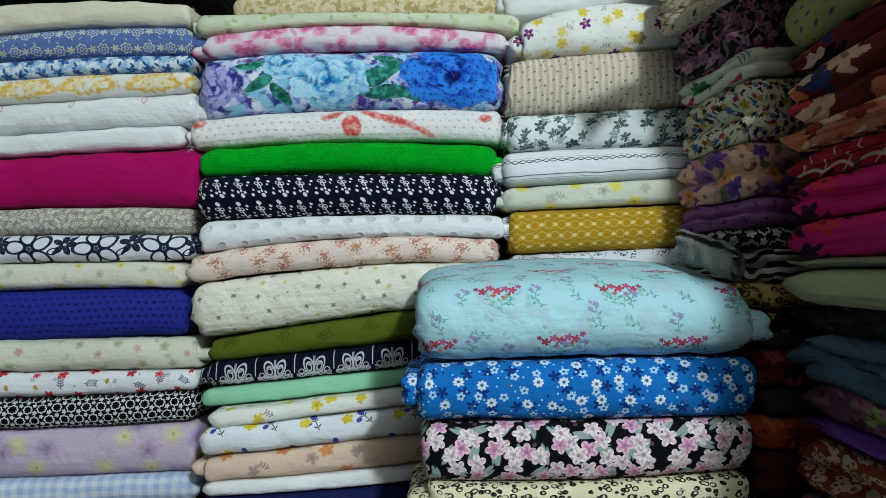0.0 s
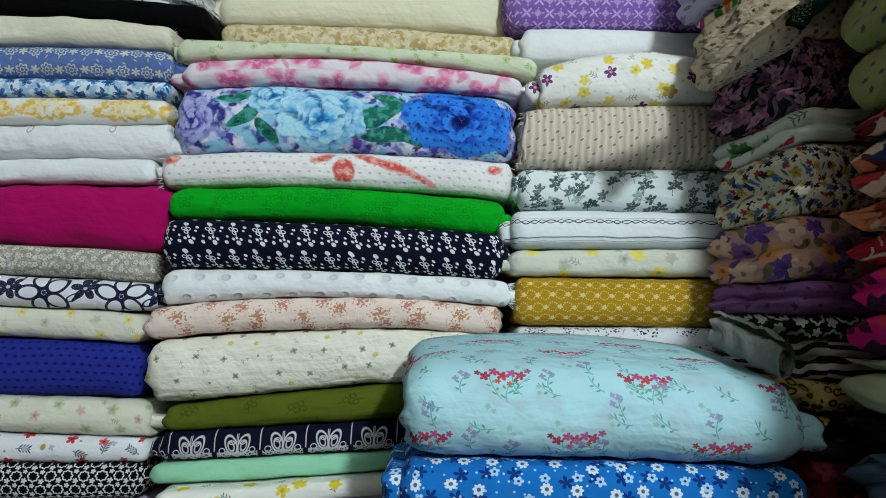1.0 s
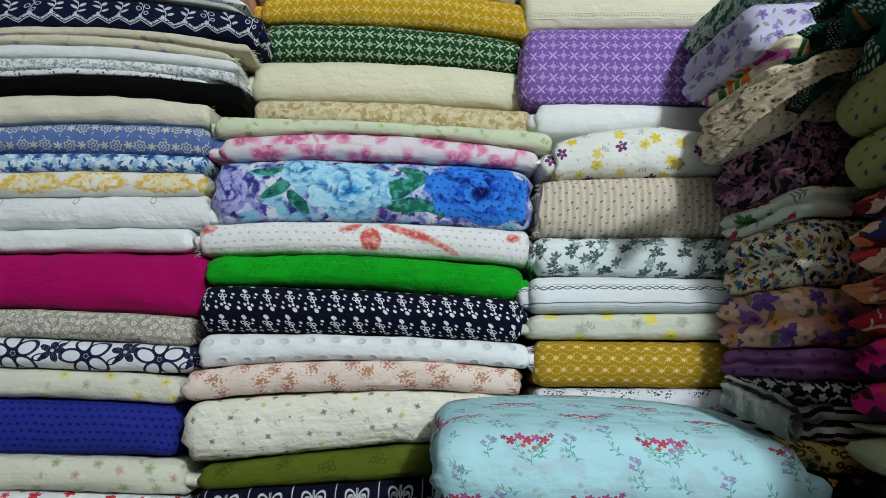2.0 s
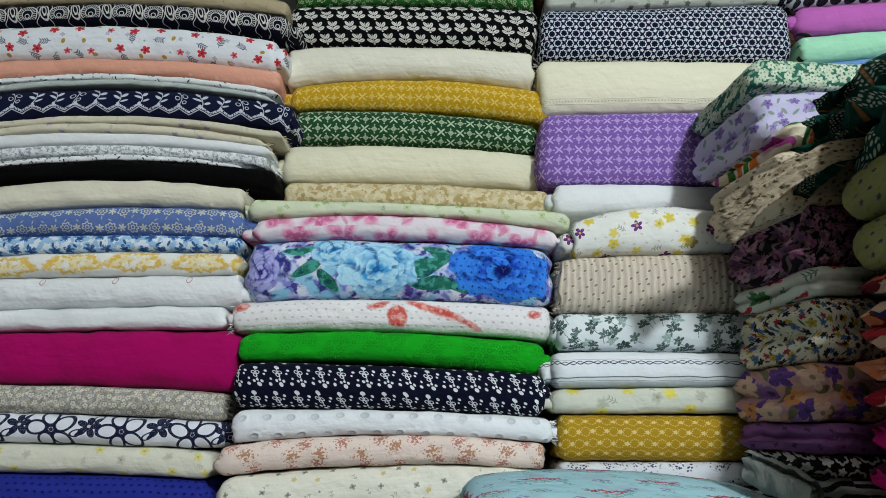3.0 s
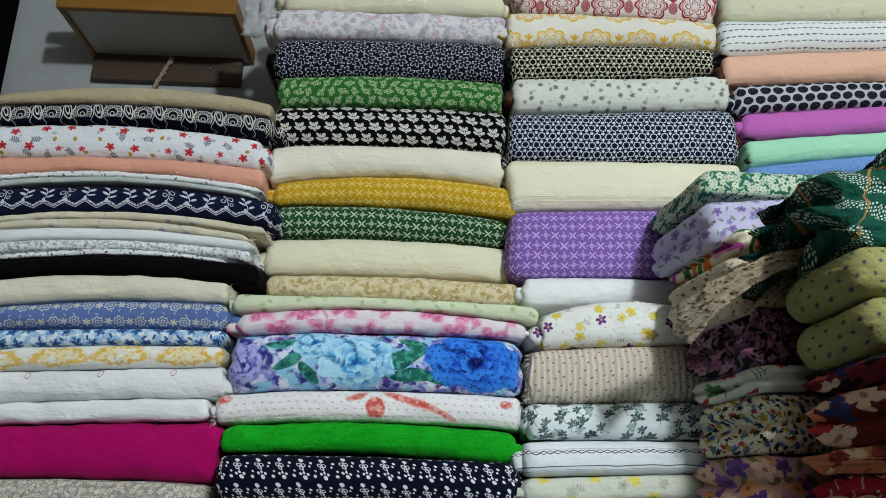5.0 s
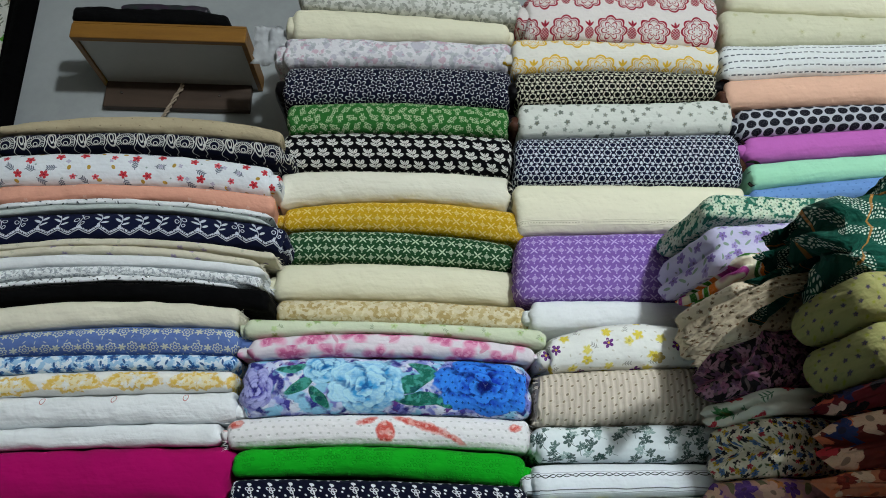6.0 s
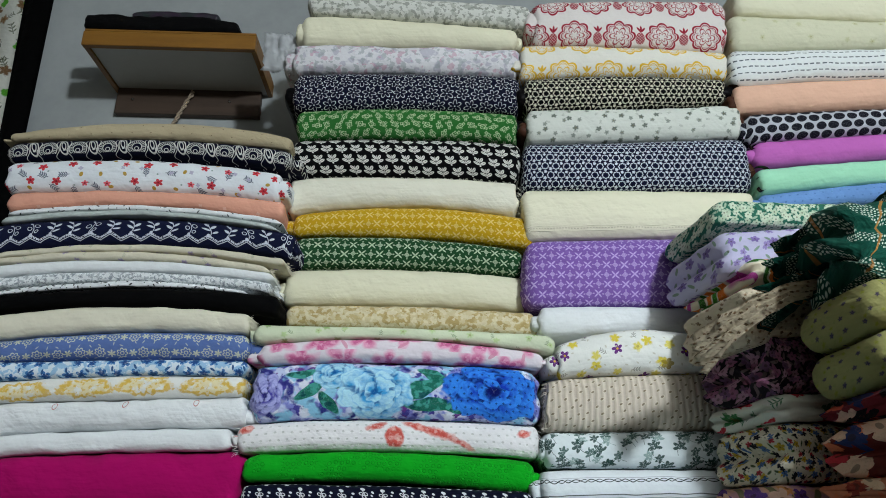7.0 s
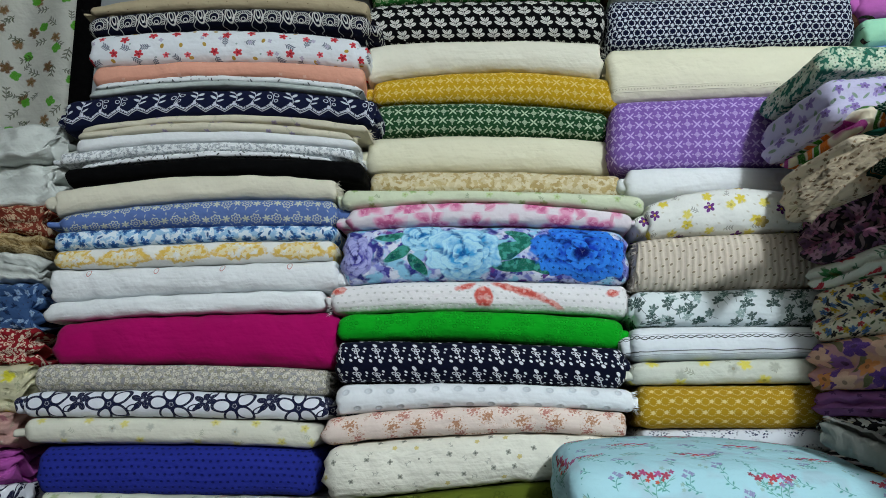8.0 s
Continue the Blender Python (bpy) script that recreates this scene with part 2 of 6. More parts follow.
def navy_outlines(p):
    ink = "1a1e3c"
    x, y, r = cell(p.u, p.v + 0.036, 0.125, 0.072, 0.0, 0.03, 3.0, 0.25)
    for i in range(5):
        ang = 0.4 + i * 1.2566
        lx, ly = turned(x, y, ang)
        p.put(loop_shape(lx - 0.026, ly, 0.019, 0.0128, 0.0, 0.0046), ink)
    p.put(union(outline(x, y, 0.0085, 6, 0.0034, 0.4), disc(x, y, 0.0035)), ink)
    x, y, r = cell(p.u + 0.0625, p.v + 0.029, 0.125, 0.072, 0.0, 0.05, 5.0, 0.5)
    p.put(flower(x, y, 0.022, 5, 0.62), ink)
    p.put(disc(x, y, 0.003), "c8cad2")
    a, b = turned(x, y, 0.6)
    p.put(union(oval(abs_(a) - 0.022, b, 0.009, 0.0036), loop_shape(abs_(a) - 0.024, b - 0.004, 0.011, 0.006, 0.4, 0.0024)), ink)


def soft_flowers(spec, su=0.075, sv=0.055, size=0.011, sharp=0.004, seed=3.0, leaf="8f9a7c", leaf_amount=0.6):
    """Scattered, slightly blurred flowers in the colours of spec, with small leaves."""
    def draw(p):
        x, y, r = cell(p.u + su * 0.4, p.v + sv * 0.3, su * 0.62, sv * 0.7, 0.5, 0.45, seed + 9, 6.0)
        p.put(sprig(x, y, size * 1.5, 3) * less(r[0], 0.62), leaf, leaf_amount)
        for i, c in enumerate(spec):
            x, y, r = cell(p.u + i * su * 0.37, p.v + i * sv * 0.43, su, sv, 0.5, 0.35, seed + i, 6.0)
            g = petal_gap(x, y, size * (1 - 0.15 * i), 5, 0.4) + (grain(p.u, p.v, 170, 1.0, seed) - 0.5) * size * 0.7
            p.put(edge(g, sharp) * less(r[2], 0.75), c)
            p.put(disc(x, y, size * 0.25) * less(r[2], 0.5), "7d6a35", 0.45)
    return draw


def eyelets(colour, su=0.0125, sv=0.0125, size=0.0024, bands=False, depth=-0.0006):
    def draw(p):
        x, y, r = cell(p.u, p.v, su, sv, 0.5, 0.1, 3.0)
        m = oval(x, y, size, size * 0.75)
        if bands:
            m = m * edge(sin_(p.v * 210.0) + 0.35, 0.5)
        p.put(m, colour)
        p.raise_(m, depth)
    return draw


def rings(white, su=0.031):
    def draw(p):
        x, y, r = cell(p.u, p.v, su, su * 0.86, 0.5)
        p.put(edge(su * 0.044 - abs_(petal_gap(x, y, su * 0.32, 8, 0.2))), white)
        x, y, r = cell(p.u + su * 0.5, p.v + su * 0.29, su, su * 0.86, 0.5)
        p.put(flower(x, y, su * 0.18, 5, 0.45), white)
        x, y, r = cell(p.u + su * 0.5, p.v - su * 0.29, su, su * 0.86, 0.5)
        p.put(flower(x, y, su * 0.16, 5, 0.45), white)
    return draw


def checks(p):
    a = edge(sin_(p.u * 300.0), 0.6) * 0.5
    b = edge(sin_(p.v * 300.0), 0.6) * 0.5
    p.put(a + b, "8fb0dc", 0.75)


def outlined_daisies(white, su=0.037):
    def draw(p):
        x, y, r = cell(p.u, p.v, su, su * 0.86, 0.5, 0.06, 3.0, 6.0)
        p.put(outline(x, y, su * 0.44, 6, 0.0021, 0.65), white)
        p.put(disc(x, y, 0.0017), white)
        x, y, r = cell(p.u + su * 0.5, p.v + su * 0.3, su, su * 0.86, 0.5)
        p.put(disc(x, y, 0.0016), white)
    return draw


def green_flowers(p):
    w = "b9cba2"
    x, y, r = cell(p.u * 1.65, p.v * 1.65, 0.044, 0.037, 0.5, 0.1, 3.0, 6.0)
    p.put(union(outline(x, y, 0.0105, 5, 0.003, 0.5), disc(x, y, 0.002)), w)
    a, b = x + 0.012, y + 0.007
    p.put(union(outline(a, b, 0.0065, 4, 0.0024, 0.5), outline(x - 0.011, y - 0.009, 0.006, 4, 0.0024, 0.5), outline(x + 0.003, y - 0.014, 0.005, 4, 0.0017, 0.5)), w)
    p.put(line(y - x * 0.8, 0.0014) * edge(0.017 - abs_(x)), w)


def leaf_rows(p):
    w = "d9d9d2"
    x, y, r = cell(p.u, p.v, 0.0345, 0.0285, 0.5, 0.05, 3.0)
    x = x + y * 0.25
    ax = abs_(x)
    l1, l2 = turned(ax - 0.0075, y + 0.004, 0.5)
    l3, l4 = turned(ax - 0.0055, y - 0.0055, 0.95)
    p.put(union(oval(l1, l2, 0.0072, 0.0036), oval(l3, l4, 0.0066, 0.0034), line(x, 0.0014) * edge(0.011 - abs_(y + 0.001)), disc(x, y + 0.011, 0.002)), w)
    p.put(union(line(l2, 0.0009) * edge(0.0052 - abs_(l1)), line(l4, 0.0009) * edge(0.0045 - abs_(l3))), BLACK, 0.8)


def crossed(pale, su=0.04, sv=0.0225):
    def draw(p):
        x, y, r = cell(p.u, p.v, su, sv, 0.5, 0.03)
        a, b = turned(x, y, 0.7854)
        p.put(union(oval(abs_(a) - 0.0055, b, 0.0058, 0.0017), oval(a, abs_(b) - 0.0055, 0.0017, 0.0058)), pale)
        x, y, r = cell(p.u + su * 0.5, p.v, su, sv, 0.5, 0.03)
        d = edge(0.0072 - abs_(x) - abs_(y))
        p.put(d * edge(sin_((x + y) * 1900.0) * sin_((x - y) * 1900.0) + 0.2, 0.4), pale)
        p.put(union(oval(abs_(x) - 0.0098, y, 0.0021, 0.0015), oval(x, abs_(y) - 0.0092, 0.0015, 0.0018)), pale, 0.85)
    return draw


def watercolour_pink(p):
    n = grain(p.u, p.v, 24, 2.0, 4.0)
    x, y, r = cell(p.u, p.v, 0.085, 0.06, 0.5, 0.3, 4.0, 6.0)
    g = petal_gap(x, y, 0.036, 5, 0.45) + (n - 0.5) * 0.05
    p.put(edge(g, 0.012), "e3a0c0")
    p.put(edge(g - 0.009, 0.012) * edge(grain(p.u, p.v, 90, 2.0, 7.0) - 0.47, 0.1), "c9578c", 0.85)
    x, y, r = cell(p.u + 0.04, p.v + 0.02, 0.06, 0.05, 0.5, 0.3, 8.0, 6.0)
    p.put(oval(x, y, 0.013, 0.004) * less(r[0], 0.5), "d48aa8", 0.8)


def rose(p, cu, cv, size, tones, squeeze=1.0, seed=0.0):
    """A large painted rose: rings of overlapping petals, each pale at its rim and dark at its foot."""
    x, y = (p.u - cu) * squeeze, p.v - cv
    x, y = x + (grain(p.u, p.v, 26, 2.0, seed) - 0.5) * size * 0.55, y + (grain(p.u, p.v, 26, 2.0, seed + 4) - 0.5) * size * 0.55
    th, rr = calc("ARCTAN2", y, x), root(x * x + y * y)
    streak = grain(p.u, p.v, 75, 3.0, seed + 9)
    for k, (at, wide, n) in enumerate(((0.74, 0.36, 7), (0.66, 0.32, 6), (0.48, 0.28, 5), (0.34, 0.24, 4), (0.18, 0.2, 3))):
        turn_ = th * (n / 6.28318) + (0.37 * k + 0.11 * seed)
        which = floor_(turn_)
        r = rand(which, 0.5 + k, seed)
        along = (turn_ - which - 0.5) * 2.0
        out = (rr / size - at) / wide
        inside = edge((1.0 - along * along * 0.8 - out * out) * size * 0.12, 0.002)
        p.put(inside, tones[1])
        p.put(inside * edge(out * 0.55 + (r[0] - 0.5) * 0.5 + (streak - 0.5) * 1.6 - 0.08, 0.6), tones[2], 0.95)
        p.put(inside * edge(-0.2 - out + (streak - 0.5) * 1.4 + (r[1] - 0.5) * 0.6, 0.5), tones[0], 0.9)
        p.put(inside * edge(abs_(along) - 0.78, 0.14) * edge(0.6 - out, 0.5), tones[0], 0.8)
    p.put(edge(size * 0.12 - rr, 0.004), tones[0], 0.8)


def leaf_at(p, cu, cv, a, b, ang, colour):
    x, y = turned(p.u - cu, p.v - cv, ang)
    m = edge((1.0 - abs_(x) / a - (y / b) * (y / b)) * b * 0.5, 0.0012)
    p.put(m, colour)
    p.put(m * edge(grain(p.u, p.v, 60, 3.0, 2.0) - 0.52, 0.1), "4fa79a", 0.8)
    p.put(m * edge(grain(p.u, p.v, 45, 3.0, 6.0) - 0.58, 0.06), "0f3d4a", 0.8)


def blue_roses(p):
    p.put(edge(grain(p.u, p.v, 26, 3.0, 1.0) - 0.5, 0.08), "7f86d0")
    p.put(edge(grain(p.u, p.v, 38, 3.0, 4.0) - 0.57, 0.05), "46429a")
    p.put(edge(grain(p.u, p.v, 30, 3.0, 7.0) - 0.56, 0.06), "dfe4f2")
    p.put(edge(grain(p.u, p.v, 34, 3.0, 13.0) - 0.62, 0.04), "6a3a8c")
    p.put(edge(grain(p.u, p.v, 28, 3.0, 17.0) - 0.55, 0.07), "8fcbe6")
    p.put(edge(grain(p.u, p.v, 33, 2.0, 19.0) - 0.6, 0.1), "2f3080")
    for spot in ((0.12, 0.0, 0.035, 0.013, 0.5), (0.155, -0.028, 0.03, 0.013, -0.9), (0.1, 0.034, 0.03, 0.01, 0.1), (0.192, 0.0, 0.026, 0.011, 0.9),
                 (0.33, 0.0, 0.05, 0.018, 0.4), (0.36, 0.032, 0.035, 0.013, -0.4), (0.35, -0.03, 0.05, 0.016, 0.1), (0.41, -0.035, 0.035, 0.013, -0.2), (0.155, 0.01, 0.022, 0.009, -0.3)):
        leaf_at(p, *spot, "1f6a58")
    leaf_at(p, 0.2, 0.02, 0.022, 0.008, 1.0, "7d2a80")
    rose(p, 0.03, -0.005, 0.042, ("201f6a", "4a46a8", "b0b4e6"), 1.3, 3.0)
    rose(p, 0.165, 0.036, 0.034, ("155a9e", "3f9ad8", "b4e4f6"), 0.85, 5.0)
    rose(p, 0.247, -0.004, 0.06, ("155a9e", "439fdc", "b8e6f6"), 0.9, 7.0)
    rose(p, 0.475, 0.004, 0.06, ("0a1258", "1a3cb8", "3a8aea"), 0.66, 11.0)
    x, y, r = cell(p.u, p.v, 0.014, 0.014, 0.5, 0.2, 3.0)
    p.put(flower(x, y, 0.0026, 4, 0.6) * edge(p.u - 0.385, 0.01), "0d1550", 0.75)


def red_bows(p):
    eyelets("cfcfce", 0.0165, 0.014, 0.0027)(p)
    n = grain(p.u, p.v, 55, 3.0, 5.0)
    k = grain(p.u, p.v, 95, 3.0, 9.0)
    p.put(edge(-0.018 - p.v, 0.004) * edge(k - 0.45, 0.1), "b9cdb4", 0.5)
    red = "c9483c"
    for cu, cv, a, b, ang in ((0.305, -0.004, 0.019, 0.024, 0.0), (0.27, 0.02, 0.02, 0.008, 0.3), (0.345, 0.02, 0.026, 0.008, -0.35), (0.385, 0.008, 0.036, 0.009, -0.3), (0.43, -0.012, 0.028, 0.005, -0.5), (0.555, 0.016, 0.014, 0.008, 0.3), (0.015, 0.02, 0.018, 0.01, 0.2)):
        x, y = turned(p.u - cu, p.v - cv, ang)
        q = (0.9 - root((x / a) * (x / a) + (y / b) * (y / b))) * b + (n - 0.5) * 0.014
        p.put(edge(q, 0.005), "df8a80", 0.85)
        p.put(edge(q, 0.006) * edge(k - 0.46, 0.12), red, 0.9)
        p.put(edge(q - b * 0.3, 0.006) * edge(n - 0.55, 0.08), "f0cfc6", 0.7)


def green_eyelet(p):
    x, y, r = cell(p.u, p.v, 0.0115, 0.011, 0.5, 0.2, 3.0)
    patch = edge(grain(p.u, p.v, 24, 1.0, 3.0) - 0.47, 0.05)
    m = ring(x, y, 0.0034, 0.0015) * patch
    p.put(m, "0a7514", 0.5)
    p.raise_(m, -0.0006)


def slanted_sprigs(p):
    w = "e0e2e6"
    u, v = p.u * 1.12 + p.v * 0.5, p.v * 1.12 + 0.008
    x, y, r = cell(u, v, 0.042, 0.054, 0.5, 0.03)
    p.put(union(disc(x - 0.003, y - 0.019, 0.0046), disc(x, y + 0.019, 0.0042)), w)
    loops = [ring(x + a, y + b, 0.0034, 0.0017) for a, b in ((0.0045, -0.007), (-0.0045, -0.006), (0.001, 0.0005))]
    p.put(union(*loops, line(x - 0.001, 0.0015) * edge(0.012 - abs_(y - 0.004))), w)
    p.put(union(disc(x + 0.007, y + 0.012, 0.0027), disc(x - 0.007, y + 0.013, 0.0027), disc(x, y + 0.01, 0.0024)), w)
    x, y, r = cell(u + 0.021, v, 0.042, 0.054, 0.5, 0.1, 3.0)
    p.put(union(disc(x, y - 0.012, 0.003), disc(x + 0.005, y - 0.004, 0.0022), disc(x - 0.004, y + 0.006, 0.0022), disc(x, y + 0.016, 0.0032)), w)


def raised_eyelets(p):
    x, y, r = cell(p.u, p.v + 0.004, 0.042, 0.034, 0.5, 0.06, 3.0)
    rr = root((x / 1.2) * (x / 1.2) + y * y)
    p.put(edge(0.0014 - abs_(rr - 0.0048), 0.002), "b0b8c2", 0.6)
    p.put(edge(0.0035 - rr, 0.003), "b3bac2", 0.45)
    p.raise_(edge(0.008 - rr, 0.006), 0.0012)
    p.raise_(edge(0.004 - rr, 0.003), -0.0018)


def rust_flowers(p):
    n = grain(p.u, p.v, 230, 2.0, 3.0)
    for k, (pale, dark, seed) in enumerate((("d4ae9e", "ac5c52", 3.0), ("c9a184", "a8704a", 6.0))):
        x, y, r = cell(p.u + 0.03 * k, p.v + 0.023 * k, 0.062, 0.05, 0.5, 0.4, seed, 6.0)
        p.put(edge(petal_gap(x, y, 0.016, 5, 0.4) + (n - 0.56) * 0.07, 0.003), pale, 0.7)
        p.put(edge(petal_gap(x, y, 0.011, 5, 0.4) + (n - 0.54) * 0.06, 0.002), dark, 0.75)
    x, y, r = cell(p.u + 0.02, p.v + 0.02, 0.034, 0.028, 0.5, 0.5, 6.0, 6.0)
    p.put(sprig(x, y, 0.015, 3) * less(r[0], 0.5), "b98c6c", 0.6)


def grey_flowers(p):
    x, y, r = cell(p.u * 1.2, p.v * 1.2, 0.062, 0.044, 0.5, 0.35, 3.0, 6.0)
    p.put(flower(x, y, 0.0068, 4, 0.5) * less(r[2], 0.8), "8d9184", 0.8)
    p.put(disc(x, y, 0.0024), "5d6156", 0.8)
    x, y, r = cell(p.u * 1.2 + 0.028, p.v * 1.2 + 0.02, 0.062, 0.044, 0.5, 0.4, 8.0, 6.0)
    p.put(sprig(x, y, 0.014, 2) * less(r[2], 0.6), "8c9080", 0.8)
    p.put(flower(x, y, 0.006, 5, 0.4) * less(0.72, r[2]), "cdbb5a", 0.8)


def olive_sprigs(p):
    x, y, r = cell(p.u, p.v + 0.01, 0.085, 0.05, 0.5, 0.35, 3.0, 6.0)
    m = union(*[ring(x + a, y + b, 0.0042, 0.0018) for a, b in ((0, 0), (0.008, 0.003), (0.003, -0.008), (-0.007, -0.003), (0.012, -0.005))], line(x - y, 0.0016) * edge(0.014 - abs_(x)))
    p.put(m, "3c4612", 0.7)
    p.raise_(m, 0.0006)


def loop_shape(x, y, a, b, ang, w):
    x, y = turned(x, y, ang)
    return edge(w / 2 - abs_(1.0 - root((x / a) * (x / a) + (y / b) * (y / b))) * min(a, b))


def domes(p):
    w = "c6c8cf"
    x, y, r = cell(p.u - 0.02, p.v * 0.0 + 0.1, 0.07, 1.0, 0.0)
    y, a = p.v + 0.004, abs_(x)
    p.put(union(loop_shape(a - 0.0095, y - 0.004, 0.0165, 0.0082, 1.25, 0.0022), loop_shape(a - 0.0095, y - 0.002, 0.008, 0.0042, 1.25, 0.0018), loop_shape(a - 0.0085, y - 0.008, 0.0045, 0.003, 0.4, 0.0014)), w)
    p.put(line(a - 0.0011, 0.0012) * edge(0.021 - abs_(y - 0.002)), w)
    s = p.v + 0.017
    p.put(edge(0.0013 - abs_(abs_(sin_(p.u * 190.0)) * 0.008 + s - 0.002)) * edge(0.031 - a), w)
    p.put(edge(0.005 - abs_(s - 0.0005)) * edge(0.031 - a) * edge(voronoi(p.u, p.v, 330) - 0.42, 0.1), w, 0.85)
    p.put(union(ring(a - 0.023, p.v + 0.009, 0.0045, 0.0014), ring(a - 0.016, p.v + 0.013, 0.003, 0.0012)), w)
    x2, y2, r2 = cell(p.u + 0.015, p.v * 0.0 + 0.1, 0.07, 1.0, 0.0)
    p.put(line(x2, 0.0016) * edge(p.v + 0.01), w)


def tulips(p):
    x, y, r = cell(p.u, p.v, 0.085, 0.06, 0.5, 0.2, 3.0, 0.8)
    p.put(union(oval(x, y - 0.007, 0.0055, 0.008), oval(x + 0.012, y + 0.004, 0.006, 0.0045)), "3a4fa8")
    p.put(sprig(x, y + 0.012, 0.024, 2), "3d4a48")
    x, y, r = cell(p.u + 0.024, p.v + 0.006, 0.085, 0.06, 0.5, 0.25, 6.0, 6.0)
    p.put(flower(x, y, 0.0115, 5, 0.35), "dccb3e")


def pineapples(ink):
    def draw(p):
        x, y, r = cell(p.u, p.v, 0.11, 0.1, 0.5, 0.03)
        g = petal_gap(x, y, 0.04, 8, 0.2)
        p.put(edge(0.0026 - abs_(g)), ink)
        p.put(edge(0.0012 - abs_(g - 0.006)), ink)
        p.put(edge(g - 0.007) * edge(petal_gap(x, y, 0.026, 8, 0.5) * -1.0) * edge(sin_(root(x * x + y * y) * 900.0), 0.6), ink, 0.35)
        p.put(outline(x, y, 0.024, 6, 0.0034, 0.5), ink)
        p.put(outline(x, y, 0.013, 6, 0.0026, 0.5), ink)
        x, y, r = cell(p.u + 0.055, p.v + 0.002, 0.11, 0.1, 0.5, 0.03)
        body = oval(x, y + 0.006, 0.0115, 0.0165)
        p.put(body * edge(abs_(sin_((x + y) * 420.0) * sin_((x - y) * 420.0)) - 0.12, 0.12), ink)
        ax = abs_(x)
        a, b = turned(ax - 0.005, y - 0.018, 0.9)
        p.put(union(oval(x, y - 0.02, 0.0028, 0.009), oval(a, b, 0.009, 0.0026)), ink)
    return draw


def stitched_border(p):
    m = line(p.v + 0.042, 0.0022) * edge(sin_(p.u * 900.0), 0.5)
    p.put(m, "a99f7e", 0.7)
    p.raise_(line(p.v + 0.036, 0.002), 0.0007)
    p.raise_(line(p.v + 0.048, 0.002), 0.0007)


def yellow_posies(p):
    soft_flowers(["ddcb48", "e0d468"], 0.075, 0.055, 0.0115, 0.004, 3.0, "7d7f74", 0.8)(p)
    x, y, r = cell(p.u + 0.05, p.v + 0.03, 0.12, 0.06, 0.5, 0.2, 12.0, 6.0)
    p.put(flower(x, y, 0.0115, 5, 0.6), "6a2f80")
    p.put(disc(x, y, 0.0025), "d8b13a")
    x, y, r = cell(p.u, p.v, 0.022, 0.02, 0.5, 0.3, 13.0, 6.0)
    p.put(oval(x, y, 0.0032, 0.0016) * less(r[0], 0.6), "c9c6b8", 0.9)
    x, y, r = cell(p.u - 0.3, p.v + 0.02, 2.0, 2.0, 0.0)
    p.put(flower(p.u - 0.225, p.v + 0.03, 0.013, 5, 0.35), "a08a2c", 0.9)


def knit_holes(p):
    p.raise_(sin_(p.u * 520.0), 0.0011)
    p.put(edge(sin_(p.u * 520.0) - 0.3, 0.9), "a99d84", 0.45)
    x, y, r = cell(p.u, p.v, 0.0242, 0.0135, 0.5, 0.4, 3.0)
    a, b = turned(x, y, 0.6)
    m = oval(a, b, 0.0034, 0.002)
    p.put(ring(a, b * 1.5, 0.0042, 0.0016), "e0d8c6", 0.7)
    p.put(m, "786a50", 0.8)
    p.raise_(m, -0.0006)


def leaf_sprays(p):
    for k, (ink, size, seed) in enumerate((("8fa8a4", 0.012, 15.0), ("2c4a44", 0.0135, 3.0), ("41605a", 0.011, 7.0), ("2c4a44", 0.0105, 11.0))):
        x, y, r = cell(p.u + 0.017 * k, p.v + 0.014 * k, 0.05, 0.04, 0.5, 0.4, seed, 1.6)
        m = line(x - y * 0.3 - 0.002 * sin_(y * 200.0), 0.0012) * edge(size * 1.2 - abs_(y + size * 0.5))
        for dx, dy, ang in ((0.0, 0.55, 1.5), (0.5, 0.3, 0.5), (-0.5, 0.25, 2.6), (0.6, -0.25, -0.2), (-0.55, -0.3, 3.4), (0.1, -0.1, 0.9)):
            lx, ly = turned(x - dx * size, y - dy * size, ang)
            m = high(m, oval(lx, ly, size * 0.46, size * 0.25))
        p.put(m * less(r[2], 0.8) * edge(grain(p.u, p.v, 260, 1.0, 4.0) - 0.36, 0.15), ink, 0.95)


def laced_border(p):
    ink = "23262c"
    v = p.v - 0.012
    wave = sin_(p.u * 210.0 + (grain(p.u, p.v, 30, 1.0, 4.0) - 0.5) * 5.0) * 0.0028
    p.put(union(line(v - wave, 0.0019), line(v + wave, 0.0015)), ink)
    p.put(line(v - 0.0062, 0.0009), "6a7078", 0.7)
    p.put(line(p.v + 0.0145, 0.0022), ink, 0.85)
    p.put(line(p.v + 0.022, 0.0012), "5a6068", 0.8)
    p.put(edge(-0.024 - p.v, 0.002), "a8b2b8", 0.7)


def flower_rings(p):
    x, y, r = cell(p.u * 1.45, p.v * 1.45, 0.034, 0.029, 0.5)
    p.put(flower(x, y, 0.0062, 5, 0.4), "d8c489")
    x, y, r = cell(p.u * 1.45 + 0.017, p.v * 1.45, 0.034, 0.029, 0.5)
    p.put(edge(0.0014 - abs_(petal_gap(x, y, 0.0115, 8, 0.15))) * edge(sin_(calc("ARCTAN2", y, x) * 12.0) + 0.3, 0.4), "cbb670")


def stipple_flowers(ink):
    def draw(p):
        x, y, r = cell(p.u, p.v, 0.06, 0.05, 0.5, 0.2, 3.0)
        d = voronoi(p.u, p.v, 210)
        p.put(edge(0.024 - root(x * x + y * y * 1.6), 0.006) * edge(0.38 - d, 0.08), ink)
    return draw


